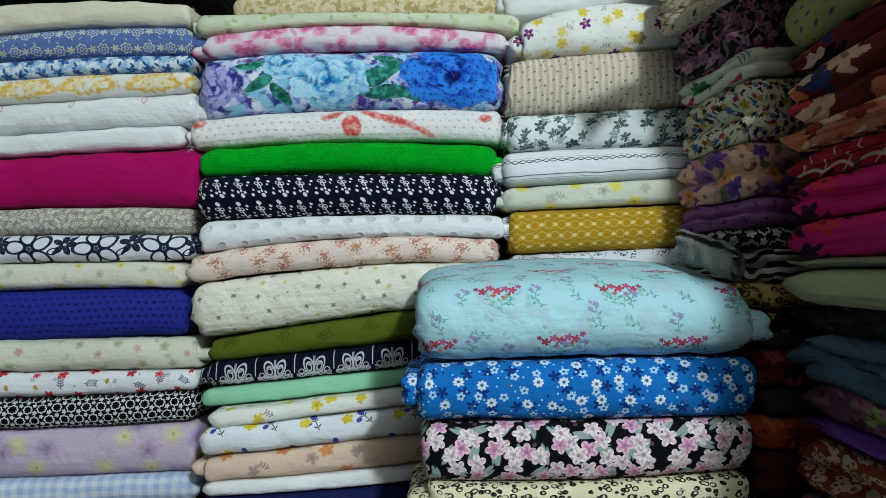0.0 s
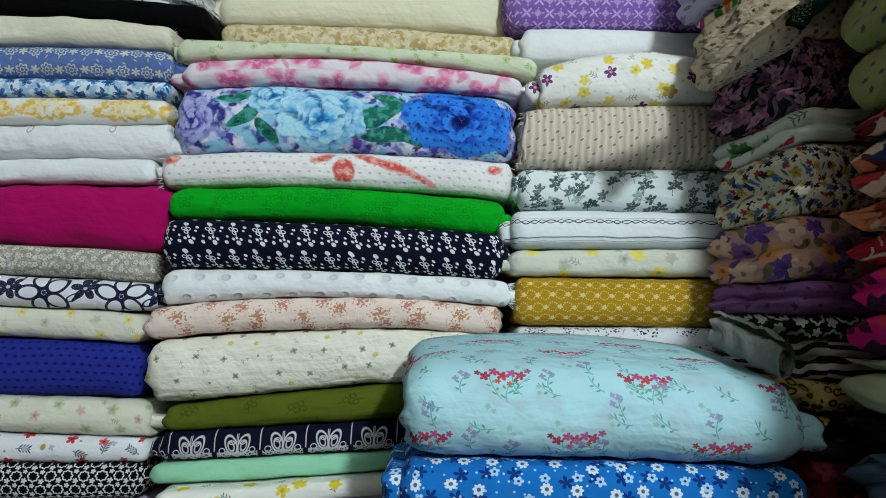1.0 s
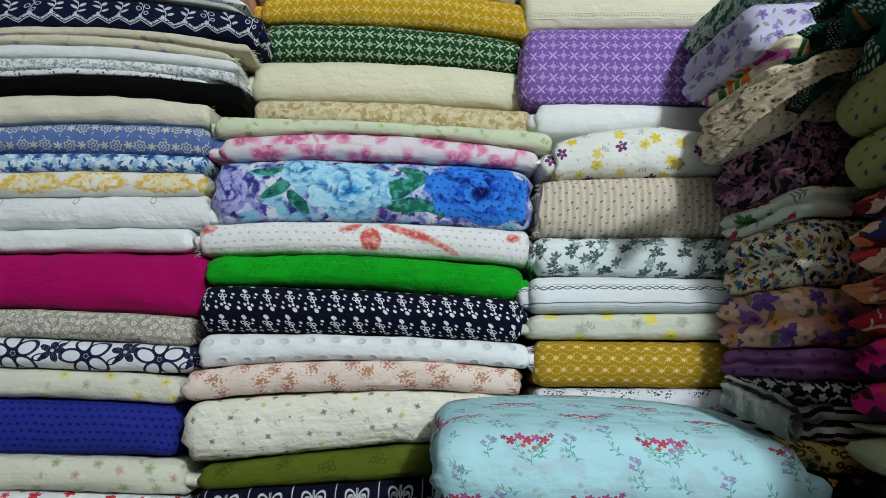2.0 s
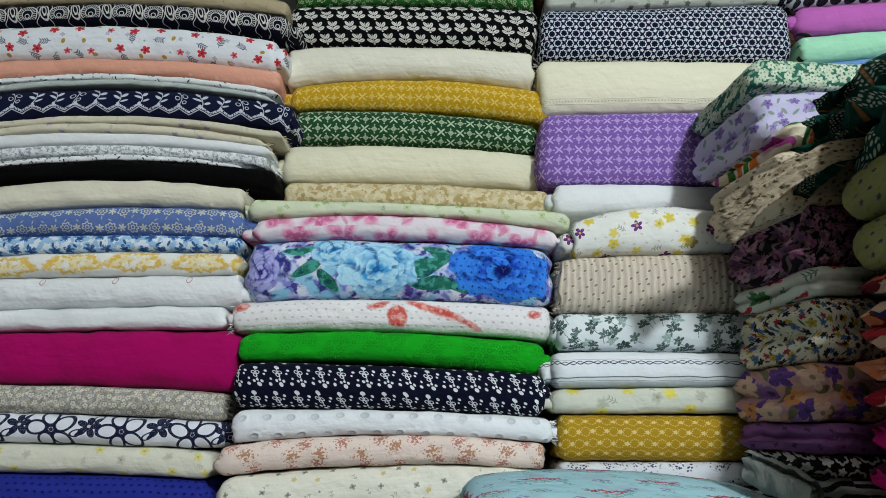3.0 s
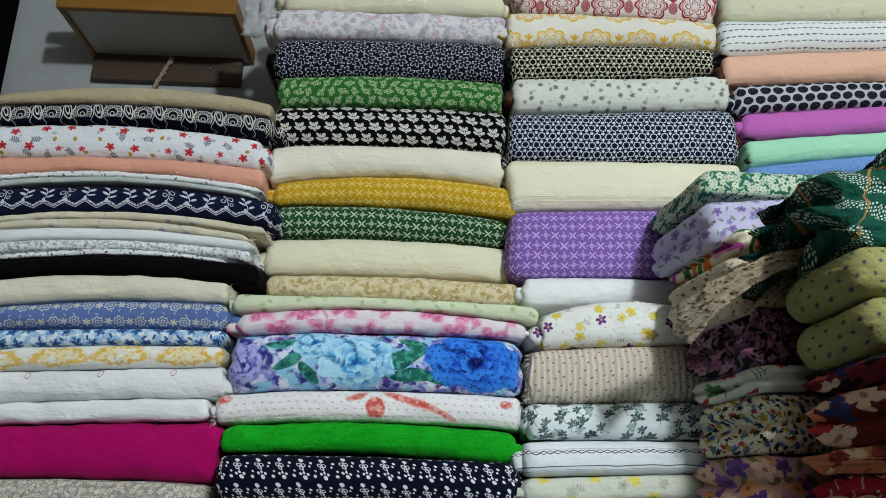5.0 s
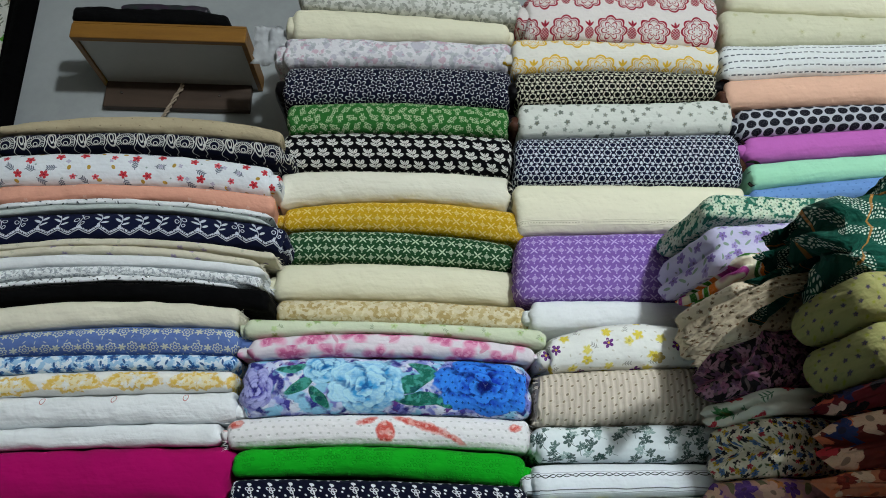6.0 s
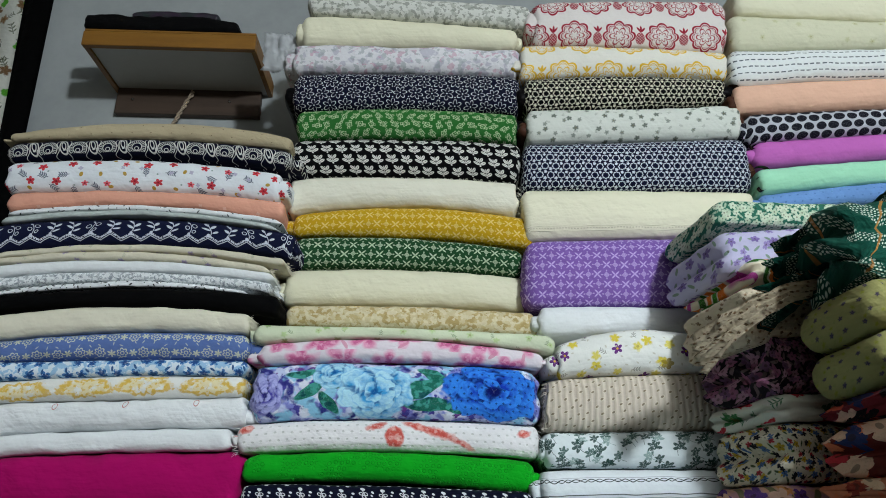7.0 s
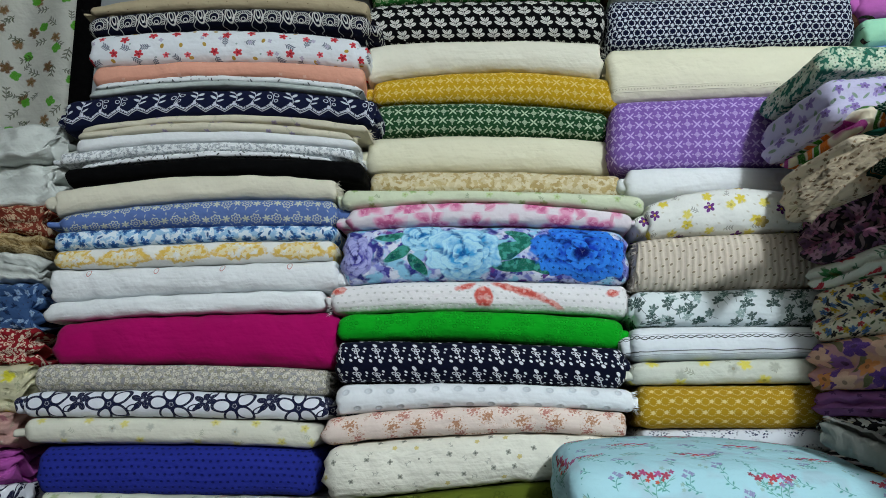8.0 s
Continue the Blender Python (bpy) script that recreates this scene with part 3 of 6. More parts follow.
def dash_rows(p):
    n, q = p.v / 0.0185, p.u / 0.0155
    row = floor_(n)
    a = abs_(n - row - 0.5) * 0.0185
    q = q + row * 0.37
    b = abs_(q - floor_(q) - 0.5) * 0.0155
    p.put(edge(0.0017 - a + (grain(p.u, p.v, 120, 1.0, 4.0) - 0.5) * 0.002) * edge(0.0052 - b), "50555e", 0.95)


def big_dots(p):
    x, y, r = cell(p.u, p.v, 0.0305, 0.0235, 0.5, 0.05, 3.0)
    p.put(oval(x, y, 0.0128, 0.0104), "14151f")


def stem(x, y, size, lean=0.0):
    """A thin bent stem with tiny leaves."""
    bend = x - lean * y - (2.2 / size) * y * y * 0.25
    m = line(bend, 0.0011) * edge(size * 0.5 - abs_(y))
    for i, (dx, dy) in enumerate(((0.12, 0.25), (-0.14, 0.08), (0.13, -0.1), (-0.1, -0.28))):
        lx, ly = turned(bend - dx * size, y - dy * size, 0.6 if dx > 0 else -0.6)
        m = high(m, oval(lx, ly, size * 0.105, size * 0.042))
    return m


def posies(p):
    p.put(edge(grain(p.u, p.v, 22, 1.0, 2.0) - 0.58, 0.1), "a9bccb", 0.4)
    x, y, r = cell(p.u + 0.0515, p.v + 0.078, 0.175, 0.084, 0.5, 0.06, 3.0)
    p.put(union(stem(x - 0.006, y + 0.014, 0.034, 0.3), stem(x + 0.012, y + 0.012, 0.03, -0.5), stem(x - 0.02, y + 0.008, 0.026, 0.8)), "4f9a84", 0.85)
    for a, b, s, c in ((-0.021, 0.005, 0.0072, "a01c3a"), (-0.01, 0.011, 0.0066, "b03a72"), (0.0, 0.005, 0.0078, "b8203c"), (0.011, 0.01, 0.0068, "b04486"), (0.021, 0.006, 0.0072, "aa2a4c"), (-0.006, -0.004, 0.0042, "c2442e"), (0.03, 0.013, 0.005, "a03a78"), (-0.03, 0.011, 0.0046, "8a2038"), (0.008, -0.006, 0.0038, "c8502e"), (0.016, -0.001, 0.0036, "b8303c")):
        p.put(flower(x - a, y - b, s, 5, 0.55), c, 0.95)
    for du, dv, seed, su in ((0.09, 0.03, 7.0, 0.055), (0.02, 0.07, 11.0, 0.068)):
        x, y, r = cell(p.u + du, p.v + dv, su, su * 0.9, 0.5, 0.45, seed, 2.2)
        p.put(stem(x, y, 0.03, 0.3) * less(r[2], 0.75), "3f8f86", 0.85)
        p.put(union(flower(x - 0.006, y - 0.012, 0.0052, 4, 0.5), flower(x + 0.006, y - 0.008, 0.0046, 4, 0.5), flower(x, y - 0.017, 0.0038, 4, 0.5)) * less(r[2], 0.3), "8a84b8", 0.85)
        p.put(union(flower(x - 0.004, y - 0.013, 0.004, 5, 0.5), flower(x + 0.005, y - 0.01, 0.0034, 5, 0.5)) * less(0.6, r[2]), "8fb0a4", 0.7)


def ditsy(p):
    x, y, r = cell(p.u + 0.012, p.v + 0.009, 0.03, 0.026, 0.5, 0.4, 9.0, 6.0)
    p.put(flower(x, y, 0.0095, 5, 0.8) * less(r[2], 0.75), "123072")
    x, y, r = cell(p.u, p.v, 0.038, 0.032, 0.5, 0.35, 3.0, 6.0)
    p.put(flower(x, y, 0.0078, 8, 0.3) * less(r[2], 0.85), "d5e3ee")
    p.put(disc(x, y, 0.0025), "47607c")
    x, y, r = cell(p.u + 0.02, p.v + 0.016, 0.032, 0.03, 0.5, 0.4, 6.0, 6.0)
    p.put(flower(x, y, 0.0065, 5, 0.4) * less(r[2], 0.75), "a9cdea")
    p.put(disc(x, y, 0.0018), "123072")
    x, y, r = cell(p.u + 0.004, p.v + 0.005, 0.0115, 0.0105, 0.5, 0.6, 16.0)
    p.put(disc(x, y, 0.0014) * less(r[2], 0.45), "a9cdea")


def blossoms(p):
    x, y, r = cell(p.u + 0.02, p.v + 0.015, 0.036, 0.034, 0.5, 0.4, 9.0, 6.0)
    a, b = oval(x, y, 0.017, 0.004), oval(x - 0.002, y - 0.006, 0.013, 0.0026)
    p.put(union(a, b), "8fa3a0")
    for i, (c, seed) in enumerate((("d9cfd2", 3.0), ("cf93b8", 5.0), ("e2dcdc", 8.0))):
        x, y, r = cell(p.u + 0.017 * i, p.v + 0.013 * i, 0.046, 0.04, 0.5, 0.35, seed, 6.0)
        g = petal_gap(x, y, 0.0138, 5, 0.4)
        m = edge(g) * less(r[2], 0.85)
        p.put(m, c)
        p.put(m * edge(0.0045 - g, 0.004), "f0e8e8", 0.5)
        p.put(m * edge(grain(p.u, p.v, 160, 2.0, seed) - 0.55, 0.06), "b06a95", 0.55)
        p.put(disc(x, y, 0.003), "7d5468", 0.55)
        p.put(m * edge(0.0012 - abs_(sin_(calc("ARCTAN2", y, x) * 2.5) * 0.004), 0.002), "9a7088", 0.35)


def leopard(ink, scale=62.0):
    def draw(p):
        d = voronoi(p.u, p.v * 1.3, scale)
        n = grain(p.u, p.v, 95, 2.0, 3.0)
        p.put(edge(0.12 - abs_(d - 0.36) + (n - 0.5) * 0.5, 0.08), ink)
        p.put(edge(0.14 - d, 0.06), "8a7850", 0.5)
    return draw


def zebra(p):
    w = sin_(p.v * 480.0 + grain(p.u, p.v, 15, 1.0, 3.0) * 16.0 + sin_(p.u * 45.0) * 1.2)
    p.put(edge(w, 0.35), "131218")


def bloom_cloth(spec, su=0.05, sv=0.045, size=0.018, leaf=None, seed=3.0, under=None):
    """Crowded flowers in several colours."""
    def draw(p):
        if under:
            p.put(edge(grain(p.u, p.v, 28, 2.0, seed) - 0.5, 0.08), under)
        if leaf:
            x, y, r = cell(p.u + su * 0.3, p.v + sv * 0.3, su * 0.6, sv * 0.6, 0.5, 0.4, seed + 20, 6.0)
            p.put(oval(x, y, size * 0.8, size * 0.28), leaf)
        for i, c in enumerate(spec):
            x, y, r = cell(p.u + su * 0.41 * i, p.v + sv * 0.37 * i, su, sv, 0.5, 0.4, seed + i, 6.0)
            g = petal_gap(x, y, size * (1 - 0.1 * (i % 3)), 5, 0.45) + (grain(p.u, p.v, 140, 1.0, seed) - 0.5) * size * 0.5
            p.put(edge(g, 0.0015) * less(r[2], 0.8), c)
            p.put(disc(x, y, size * 0.2), "3a2a22", 0.6)
    return draw


def swirl_stripes(p):
    w = p.u * 9 + p.v * 3 + grain(p.u, p.v, 14, 1.0, 3.0) * 1.1
    f = w - floor_(w)
    for a, b, c in ((0.0, 0.16, "3e8a2c"), (0.2, 0.36, "d9772a"), (0.4, 0.5, "a83f8c"), (0.54, 0.68, "e3d9bf"), (0.7, 0.8, "2f6a24"), (0.84, 0.95, "d9772a")):
        p.put(edge(f - a, 0.02) * edge(b - f, 0.02), c)


def beads(p):
    x, y, r = cell(p.u, p.v, 0.0056, 0.0056, 0.5, 0.3, 3.0)
    band = edge(0.019 - abs_(calc("FLOORED_MODULO", p.u + p.v * 0.7 + 0.03 * sin_(p.v * 30.0), 0.085) - 0.04))
    p.put(disc(x, y, 0.0017) * band, "c3d0c0")
    p.put(edge(0.0022 - abs_(calc("FLOORED_MODULO", p.u - p.v * 0.5, 0.11) - 0.05)), "b07a3a", 0.8)


def chains(p):
    v = calc("FLOORED_MODULO", p.v, 0.03) - 0.015
    p.put(edge(0.0016 - abs_(v - 0.006 * abs_(sin_(p.u * 90.0)))), "d6bf9c")
    x, y, r = cell(p.u, p.v, 0.03, 0.03, 0.5, 0.2, 3.0)
    p.put(line(x - 0.003 * sin_(y * 160.0), 0.0022), "d6bf9c", 0.9)
    p.put(disc(x - 0.012, y, 0.004), "1d0d10", 0.8)


def garden(p):
    soft_flowers(["8a6a48", "a08058"], 0.1, 0.11, 0.017, 0.006, 3.0, "4d5a3a", 0.85)(p)
    x, y, r = cell(p.u, p.v, 0.085, 0.075, 0.5, 0.35, 21.0, 6.0)
    p.put(edge(petal_gap(x, y, 0.014, 4, 0.25) + (grain(p.u, p.v, 90, 2.0, 2.0) - 0.5) * 0.008, 0.003) * less(r[2], 0.75), "6cc23e")
    x, y, r = cell(p.u + 0.04, p.v + 0.03, 0.06, 0.05, 0.5, 0.4, 25.0, 6.0)
    p.put(sprig(x, y, 0.036, 3) * less(r[2], 0.5), "56603f", 0.8)


WHITE, NAVY, BLACK = "e9edef", "0d1024", "07080b"
fabric("beige_cap", "b5a88a", eyelets("6f6248", 0.046, 0.02, 0.0014))
fabric("navy_arcs", NAVY, navy_arcs, warp=0.003)
fabric("white_redflower", "e4e9ee", red_flowers)
fabric("peach_plain", "e3a68f", faint_dots("edc6b4", 0.07, 0.04, 0.005, 0.6))
fabric("white_print_thin", WHITE, sparse_marks("3a3c44"))
fabric("grey_thin", "b9c2bf")
fabric("navy_vine", "151a35", navy_vine)
fabric("cream_lilacdot", "d8d2bd", soft_flowers(["a79ab8"], 0.07, 0.03, 0.007, 0.003))
fabric("white_plain", WHITE)
fabric("white_greyprint", WHITE, fine_floral(["9aa3ab", "7d8790"], 125, 0.7, 0.55))
fabric("white_dotedge", WHITE, sparse_marks("23252c", 0.022, 0.009))
fabric("black_plain", "060607", sheen=0.0)
fabric("cream_cotton", "e0dcc8")
fabric("blue_daisy", "5b74ad", blue_daisy)
fabric("ltblue_floral", "dde9f2", blue_bouquets)
fabric("white_yellow", "ebebe6", yellow_wreaths, warp=0.006)
fabric("white_loops", WHITE, pink_loops, warp=0.0, creases=0.0024)
fabric("magenta", "a6095f", vary=0.05, sheen=0.05)
fabric("beige_floral", "b2b0a6", beige_flowers)
fabric("navy_outline", "e2e6ee", navy_outlines, warp=0.008)
fabric("cream_yellow", "dbdbcb", soft_flowers(["d9d17a", "b9bcae"], 0.085, 0.045, 0.009, 0.006))
fabric("royal_eyelet", "26308f", eyelets("171e62", 0.0145, 0.0135, 0.003, False, -0.0014), vary=0.06)
fabric("cream_sprig", "d8dbc9", soft_flowers(["a9b890", "c7a79c"], 0.075, 0.05, 0.009, 0.006, 3.0, "7f9070", 0.8))
fabric("black_rings", BLACK, rings("cfd3d4", 0.027))
fabric("lilac_floral", "c5b6cd", soft_flowers(["d6d58e", "8f78a8"], 0.095, 0.06, 0.015, 0.026, 3.0, "9a8fa0", 0.5))
fabric("gingham", "d5dfec", checks)
fabric("white_greyfloral", "d5d6cf", fine_floral(["a7aaa0", "8c8f86"], 60, 0.8, 0.54))
fabric("cream_smooth", "e6e3c8", vary=0.06)
fabric("white_pinkfloral", "dcdbdf", fine_floral(["a9a6b8", "c090a6", "9aa3a6"], 34, 0.6, 0.56))
fabric("navy_daisy", "101226", outlined_daisies("e2e4e8", 0.038))
fabric("green_flower", "2d6a2e", green_flowers)
fabric("black_leaf", BLACK, leaf_rows)
fabric("cream_white", "e8e6d4", vary=0.06)
fabric("mustard_x", "bf991c", crossed("dcc478"))
fabric("green_x", "234a2c", crossed("b9cbae"))
fabric("beige_marble", "cfc29c", fine_floral(["a98f55", "c0ab78", "ded5b8"], 48, 0.8, 0.53))
fabric("ltgreen_floral", "d3dcbf", soft_flowers(["9cb878", "b9cf95"], 0.06, 0.04, 0.008, 0.004, 3.0, "6d8a5a", 0.8))
fabric("pink_floral", "e3dbe2", watercolour_pink, warp=0.008)
fabric("blue_rose", "c3cdea", blue_roses, warp=0.012)
fabric("white_redbow", "ebeaeb", red_bows)
fabric("green_plain", "16a31f", green_eyelet, vary=0.05, sheen=0.05)
fabric("navy_embroid", NAVY, slanted_sprigs)
fabric("white_eyelet", "ebf0f4", raised_eyelets)
fabric("pinkish_floral", "e6d6cc", rust_flowers)
fabric("cream_greyflower", "e6e6d8", grey_flowers, creases=0.0024)
fabric("olive", "55601c", olive_sprigs)
fabric("navy_ornate", NAVY, domes, warp=0.002)
fabric("mint", "95d3b0")
fabric("white_yellowflower", "e9ece6", soft_flowers(["e0cf3c", "dcc83a"], 0.09, 0.055, 0.013, 0.003, 3.0, "5f6a58", 0.85))
fabric("white_blueyellow", "e3eaf0", tulips)
fabric("peach_floral", "dcc5b0", soft_flowers(["cf8a55", "a9938c"], 0.09, 0.06, 0.014, 0.006, 3.0, "7d5f4d", 0.85))
fabric("navy_plain", "1c2150")
fabric("red_pineapple", "ded8d4", pineapples("98142f"), warp=0.006)
fabric("yellow_pineapple", "e2e0d6", pineapples("dfb52c"), warp=0.008)
fabric("black_rings2", BLACK, rings("d3cfba", 0.026))
fabric("white_greyrose", "d6dad2", soft_flowers(["6f776e", "8d958c"], 0.042, 0.034, 0.0068, 0.003, 3.0, "9aa196", 0.9))
fabric("navy_rings", "10142e", rings("ccd2dc", 0.026))
fabric("cream_border", "ebe8ce", stitched_border, vary=0.05)
fabric("purple_x", "7d5dab", crossed("c4afe0"))
fabric("yellow_floral", "e9ebe6", yellow_posies)
fabric("beige_knit", "d6cbbc", knit_holes)
fabric("green_leaf", "dfe8ea", leaf_sprays)
fabric("stripe_border", "e4eaee", laced_border, warp=0.003)
fabric("yellow_grey", "cfd2c4", soft_flowers(["ddd25c", "b0b3a4"], 0.085, 0.045, 0.013, 0.006, 3.0, "8a8f78", 0.8))
fabric("mustard_dots", "a8851c", flower_rings)
fabric("white_navyfloral", "d9dde4", stipple_flowers("242c50"))
fabric("cream_greenish", "d6d5ba", soft_flowers(["c4c49c"], 0.07, 0.05, 0.007, 0.005, 3.0, "bcbc98", 0.6))
fabric("white_dash", "e4e9e8", dash_rows)
fabric("peach_smooth", "e8bba2")
fabric("black_dots", "b9bcc4", big_dots)
fabric("orchid", "c26abb")
fabric("mint2", "a6e2c0")
fabric("blue_plain", "6f97d0", eyelets("5a80bb", 0.02, 0.016, 0.0024))
fabric("bundle_aqua", "abd8e2", posies, vary=0.05, creases=0.0017)
fabric("blue_ditsy", "1c6cba", ditsy)
fabric("black_rose", "0c0d12", blossoms)
fabric("leopard", "d8d3b4", leopard("15140f", 92.0))
# scarves and dress cloth in the piles at the sides
fabric("green_daisies", "2f6b58", bloom_cloth(["c9d6bf", "b9cbb0", "c9d6bf"], 0.024, 0.02, 0.0082, "9fb8a0"))
fabric("lilac_violets", "bdbad6", bloom_cloth(["7d6aa8", "9384bb"], 0.042, 0.036, 0.0088, "7d9484"))
fabric("swirl_stripes", "d8d3c4", swirl_stripes)
fabric("beige_twigs", "cdc0a8", soft_flowers(["6d5a44", "8a6f55"], 0.021, 0.017, 0.0034, 0.0015, 3.0, "6a5a48", 0.9), creases=0.004)
fabric("black_pinkfloral", "17121a", bloom_cloth(["8f5a78", "a37a8e", "6a4a68"], 0.027, 0.022, 0.0092, "6b5a5c"), creases=0.004)
fabric("white_redsprays", "cdd0c4", soft_flowers(["b02b3a", "3d7a45"], 0.08, 0.06, 0.015, 0.002, 3.0, "2f6a48", 0.9))
fabric("multi_ditsy", "d3ccb5", bloom_cloth(["b8982c", "1a1c26", "a8303c", "4a6a98", "e0d8c4", "1a1c26"], 0.025, 0.022, 0.0056, "4d5a3c"), creases=0.003)
fabric("peach_purple", "c79a80", bloom_cloth(["5b3a86", "8a5fa0", "cf8a50", "d8b09a"], 0.066, 0.054, 0.018, "6d6a4a", 3.0, "b88a90"), creases=0.004)
fabric("purple_speckle", "8d5a94", faint_dots("4d2a5a", 0.03, 0.024, 0.004, 0.8), creases=0.004)
fabric("black_white_scroll", "141319", rings("c9c9c4", 0.045), creases=0.004)
fabric("white_fleece", "ccd1cc", creases=0.0024)
fabric("zebra", "cfc9c6", zebra, creases=0.003)
fabric("yellow_leopard", "c2a765", leopard("4a3a20", 70.0))
fabric("black_gold", "0e0c0c", faint_dots("b08a2c", 0.035, 0.03, 0.008, 0.9))
fabric("dark_red_floral", "6d1f2c", bloom_cloth(["a8435a", "3a1218"], 0.05, 0.045, 0.017))
fabric("charcoal", "34343a", creases=0.004)
fabric("orange_red", "a8432a", bloom_cloth(["c86a3a", "7d2a24"], 0.06, 0.05, 0.02), creases=0.004)
fabric("maroon", "4a141c", creases=0.004)
fabric("dark_green_beads", "16493c", beads, creases=0.006)
fabric("olive_dots", "94925e", soft_flowers(["474058", "8a9038"], 0.02, 0.016, 0.003, 0.002, 3.0, "7f8850", 0.8), creases=0.003)
fabric("bold_abstract", "6d1f28", bloom_cloth(["d8604a", "222c58", "e0b8a4", "0f0d12"], 0.07, 0.05, 0.022), creases=0.004)
fabric("red_orange", "6a2620", bloom_cloth(["e08058", "2c3a68", "c0343e", "e0b89c"], 0.075, 0.06, 0.024), creases=0.004)
fabric("rust_fringe", "c87a58", bloom_cloth(["e0c0a0", "8a2f24", "d07048"], 0.055, 0.04, 0.017), creases=0.006)
fabric("red_chains", "a81c30", chains, creases=0.004)
fabric("hot_pink", "d81f78", bloom_cloth(["4a0f2c", "d8304a", "3a1838"], 0.07, 0.06, 0.02), creases=0.004)
fabric("pale_olive", "b0b08c", soft_flowers(["9a6a5a"], 0.12, 0.09, 0.014, 0.01), creases=0.003)
fabric("dark_paisley", "2a302c", leopard("0e1210", 40.0), creases=0.004)
fabric("slate", "5a6e80", creases=0.006)
fabric("mauve_garden", "6d4a5a", bloom_cloth(["a8707f", "8a9a54", "4a2a3a", "93606f"], 0.045, 0.04, 0.014), creases=0.004)
fabric("violet", "7a4aa8", creases=0.004)
fabric("brick_paisley", "7d3a2c", leopard("c2a98c", 115.0), creases=0.0028)
fabric("sand_scroll", "b9a67c", leopard("8a744a", 115.0), creases=0.0028)
fabric("denim_print", "3d5a86", bloom_cloth(["8fa9c8", "22365a"], 0.026, 0.022, 0.0075), creases=0.0028)
fabric("crimson_vine", "8a1f28", leopard("d8c8b4", 105.0), creases=0.0028)
fabric("cream_lemon", "c9c5a5", soft_flowers(["d8d23c"], 0.06, 0.05, 0.016, 0.006), creases=0.0028)
fabric("dusty_pink", "c09a92", soft_flowers(["a06a72"], 0.06, 0.05, 0.01, 0.005), creases=0.0028)
fabric("orchid_crinkle", "b055a8", creases=0.003)
fabric("garden_curtain", "eff0e6", garden, creases=0.002)
fabric("black_cloth", "09090a", sheen=0.02)


def surface(key, base, other, rough, scale, metal=0.0, bump=0.0004, stretch=(1, 1, 1)):
    """Plaster, wood, metal and the like."""
    m = bpy.data.materials.new(key)
    m.use_nodes = True
    NOW["tree"] = m.node_tree
    b = m.node_tree.nodes["Principled BSDF"]
    c, mp = node("ShaderNodeTexCoord"), node("ShaderNodeMapping")
    mp.inputs["Scale"].default_value = stretch
    m.node_tree.links.new(c.outputs["Object"], mp.inputs[0])
    n, f = node("ShaderNodeTexNoise"), node("ShaderNodeTexNoise")
    for k, s in ((n, scale), (f, scale * 14)):
        k.inputs["Scale"].default_value, k.inputs["Detail"].default_value = s, 5.0
        m.node_tree.links.new(mp.outputs[0], k.inputs["Vector"])
    fac = Field(n.outputs["Fac"]) * 0.75 + Field(f.outputs["Fac"]) * 0.25
    mix = node("ShaderNodeMix")
    mix.data_type = "RGBA"
    plug(edge(fac - 0.5, 0.3), mix.inputs[0])
    mix.inputs[6].default_value, mix.inputs[7].default_value = (*tint(base), 1), (*tint(other), 1)
    m.node_tree.links.new(mix.outputs[2], b.inputs["Base Color"])
    b.inputs["Roughness"].default_value, b.inputs["Metallic"].default_value = rough, metal
    bp = node("ShaderNodeBump")
    bp.inputs["Distance"].default_value = 1.0
    plug(fac * bump, bp.inputs["Height"])
    m.node_tree.links.new(bp.outputs[0], b.inputs["Normal"])
    MATS[key] = m


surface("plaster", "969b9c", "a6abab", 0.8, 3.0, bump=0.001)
surface("floor", "4d4a47", "605c58", 0.7, 4.0)
surface("dark_wood", "3a2a20", "241811", 0.5, 4.0, stretch=(1, 8, 8))
surface("orange_wood", "8f6422", "7a521a", 0.45, 5.0, stretch=(1, 9, 9))
surface("brown_board", "4a3a2e", "3a2c22", 0.6, 5.0, stretch=(1, 9, 9))
surface("white_laminate", "b9b9b6", "adadaa", 0.4, 4.0)
surface("string_cotton", "b0a08c", "8f806d", 0.9, 60.0)
surface("black_plastic", "0d0d10", "16161a", 0.45, 20.0)
surface("chrome", "b9b9b4", "8f8f8c", 0.25, 20.0, metal=1.0)
surface("satin_ribbon", "2c1f18", "5a4638", 0.18, 30.0)
surface("clear_film", "e4e7e9", "d3d6d9", 0.3, 20.0)
surface("green_print", "1c3328", "38203a", 0.4, 30.0)
# dark tone for the unseen walls, chosen to keep bounced light low
surface("low_bounce_wall", "423d39", "504a44", 0.9, 3.0)
fabric("black_satin", "0b0a0c", rough=0.35)
fabric("brown_satin", "4a2f24", rough=0.35)
# the white fleece again, greyed to put the pile's shade into its colour
fabric("shaded_fleece", "a4aaa4", creases=0.0028)
surface("ceiling_paint", "d2d3cf", "dcdcd8", 0.8, 3.0)


# ---- mesh helpers ----
def link(name, bm, material, parent=None, label="", smooth=True):
    me = bpy.data.meshes.new(name)
    bm.to_mesh(me)
    bm.free()
    if smooth:
        me.shade_smooth()
    me.materials.append(material)
    ob = new(name, me)
    if parent:
        ob.parent = parent
    if label:
        ob["label"] = label
    return ob


part = link


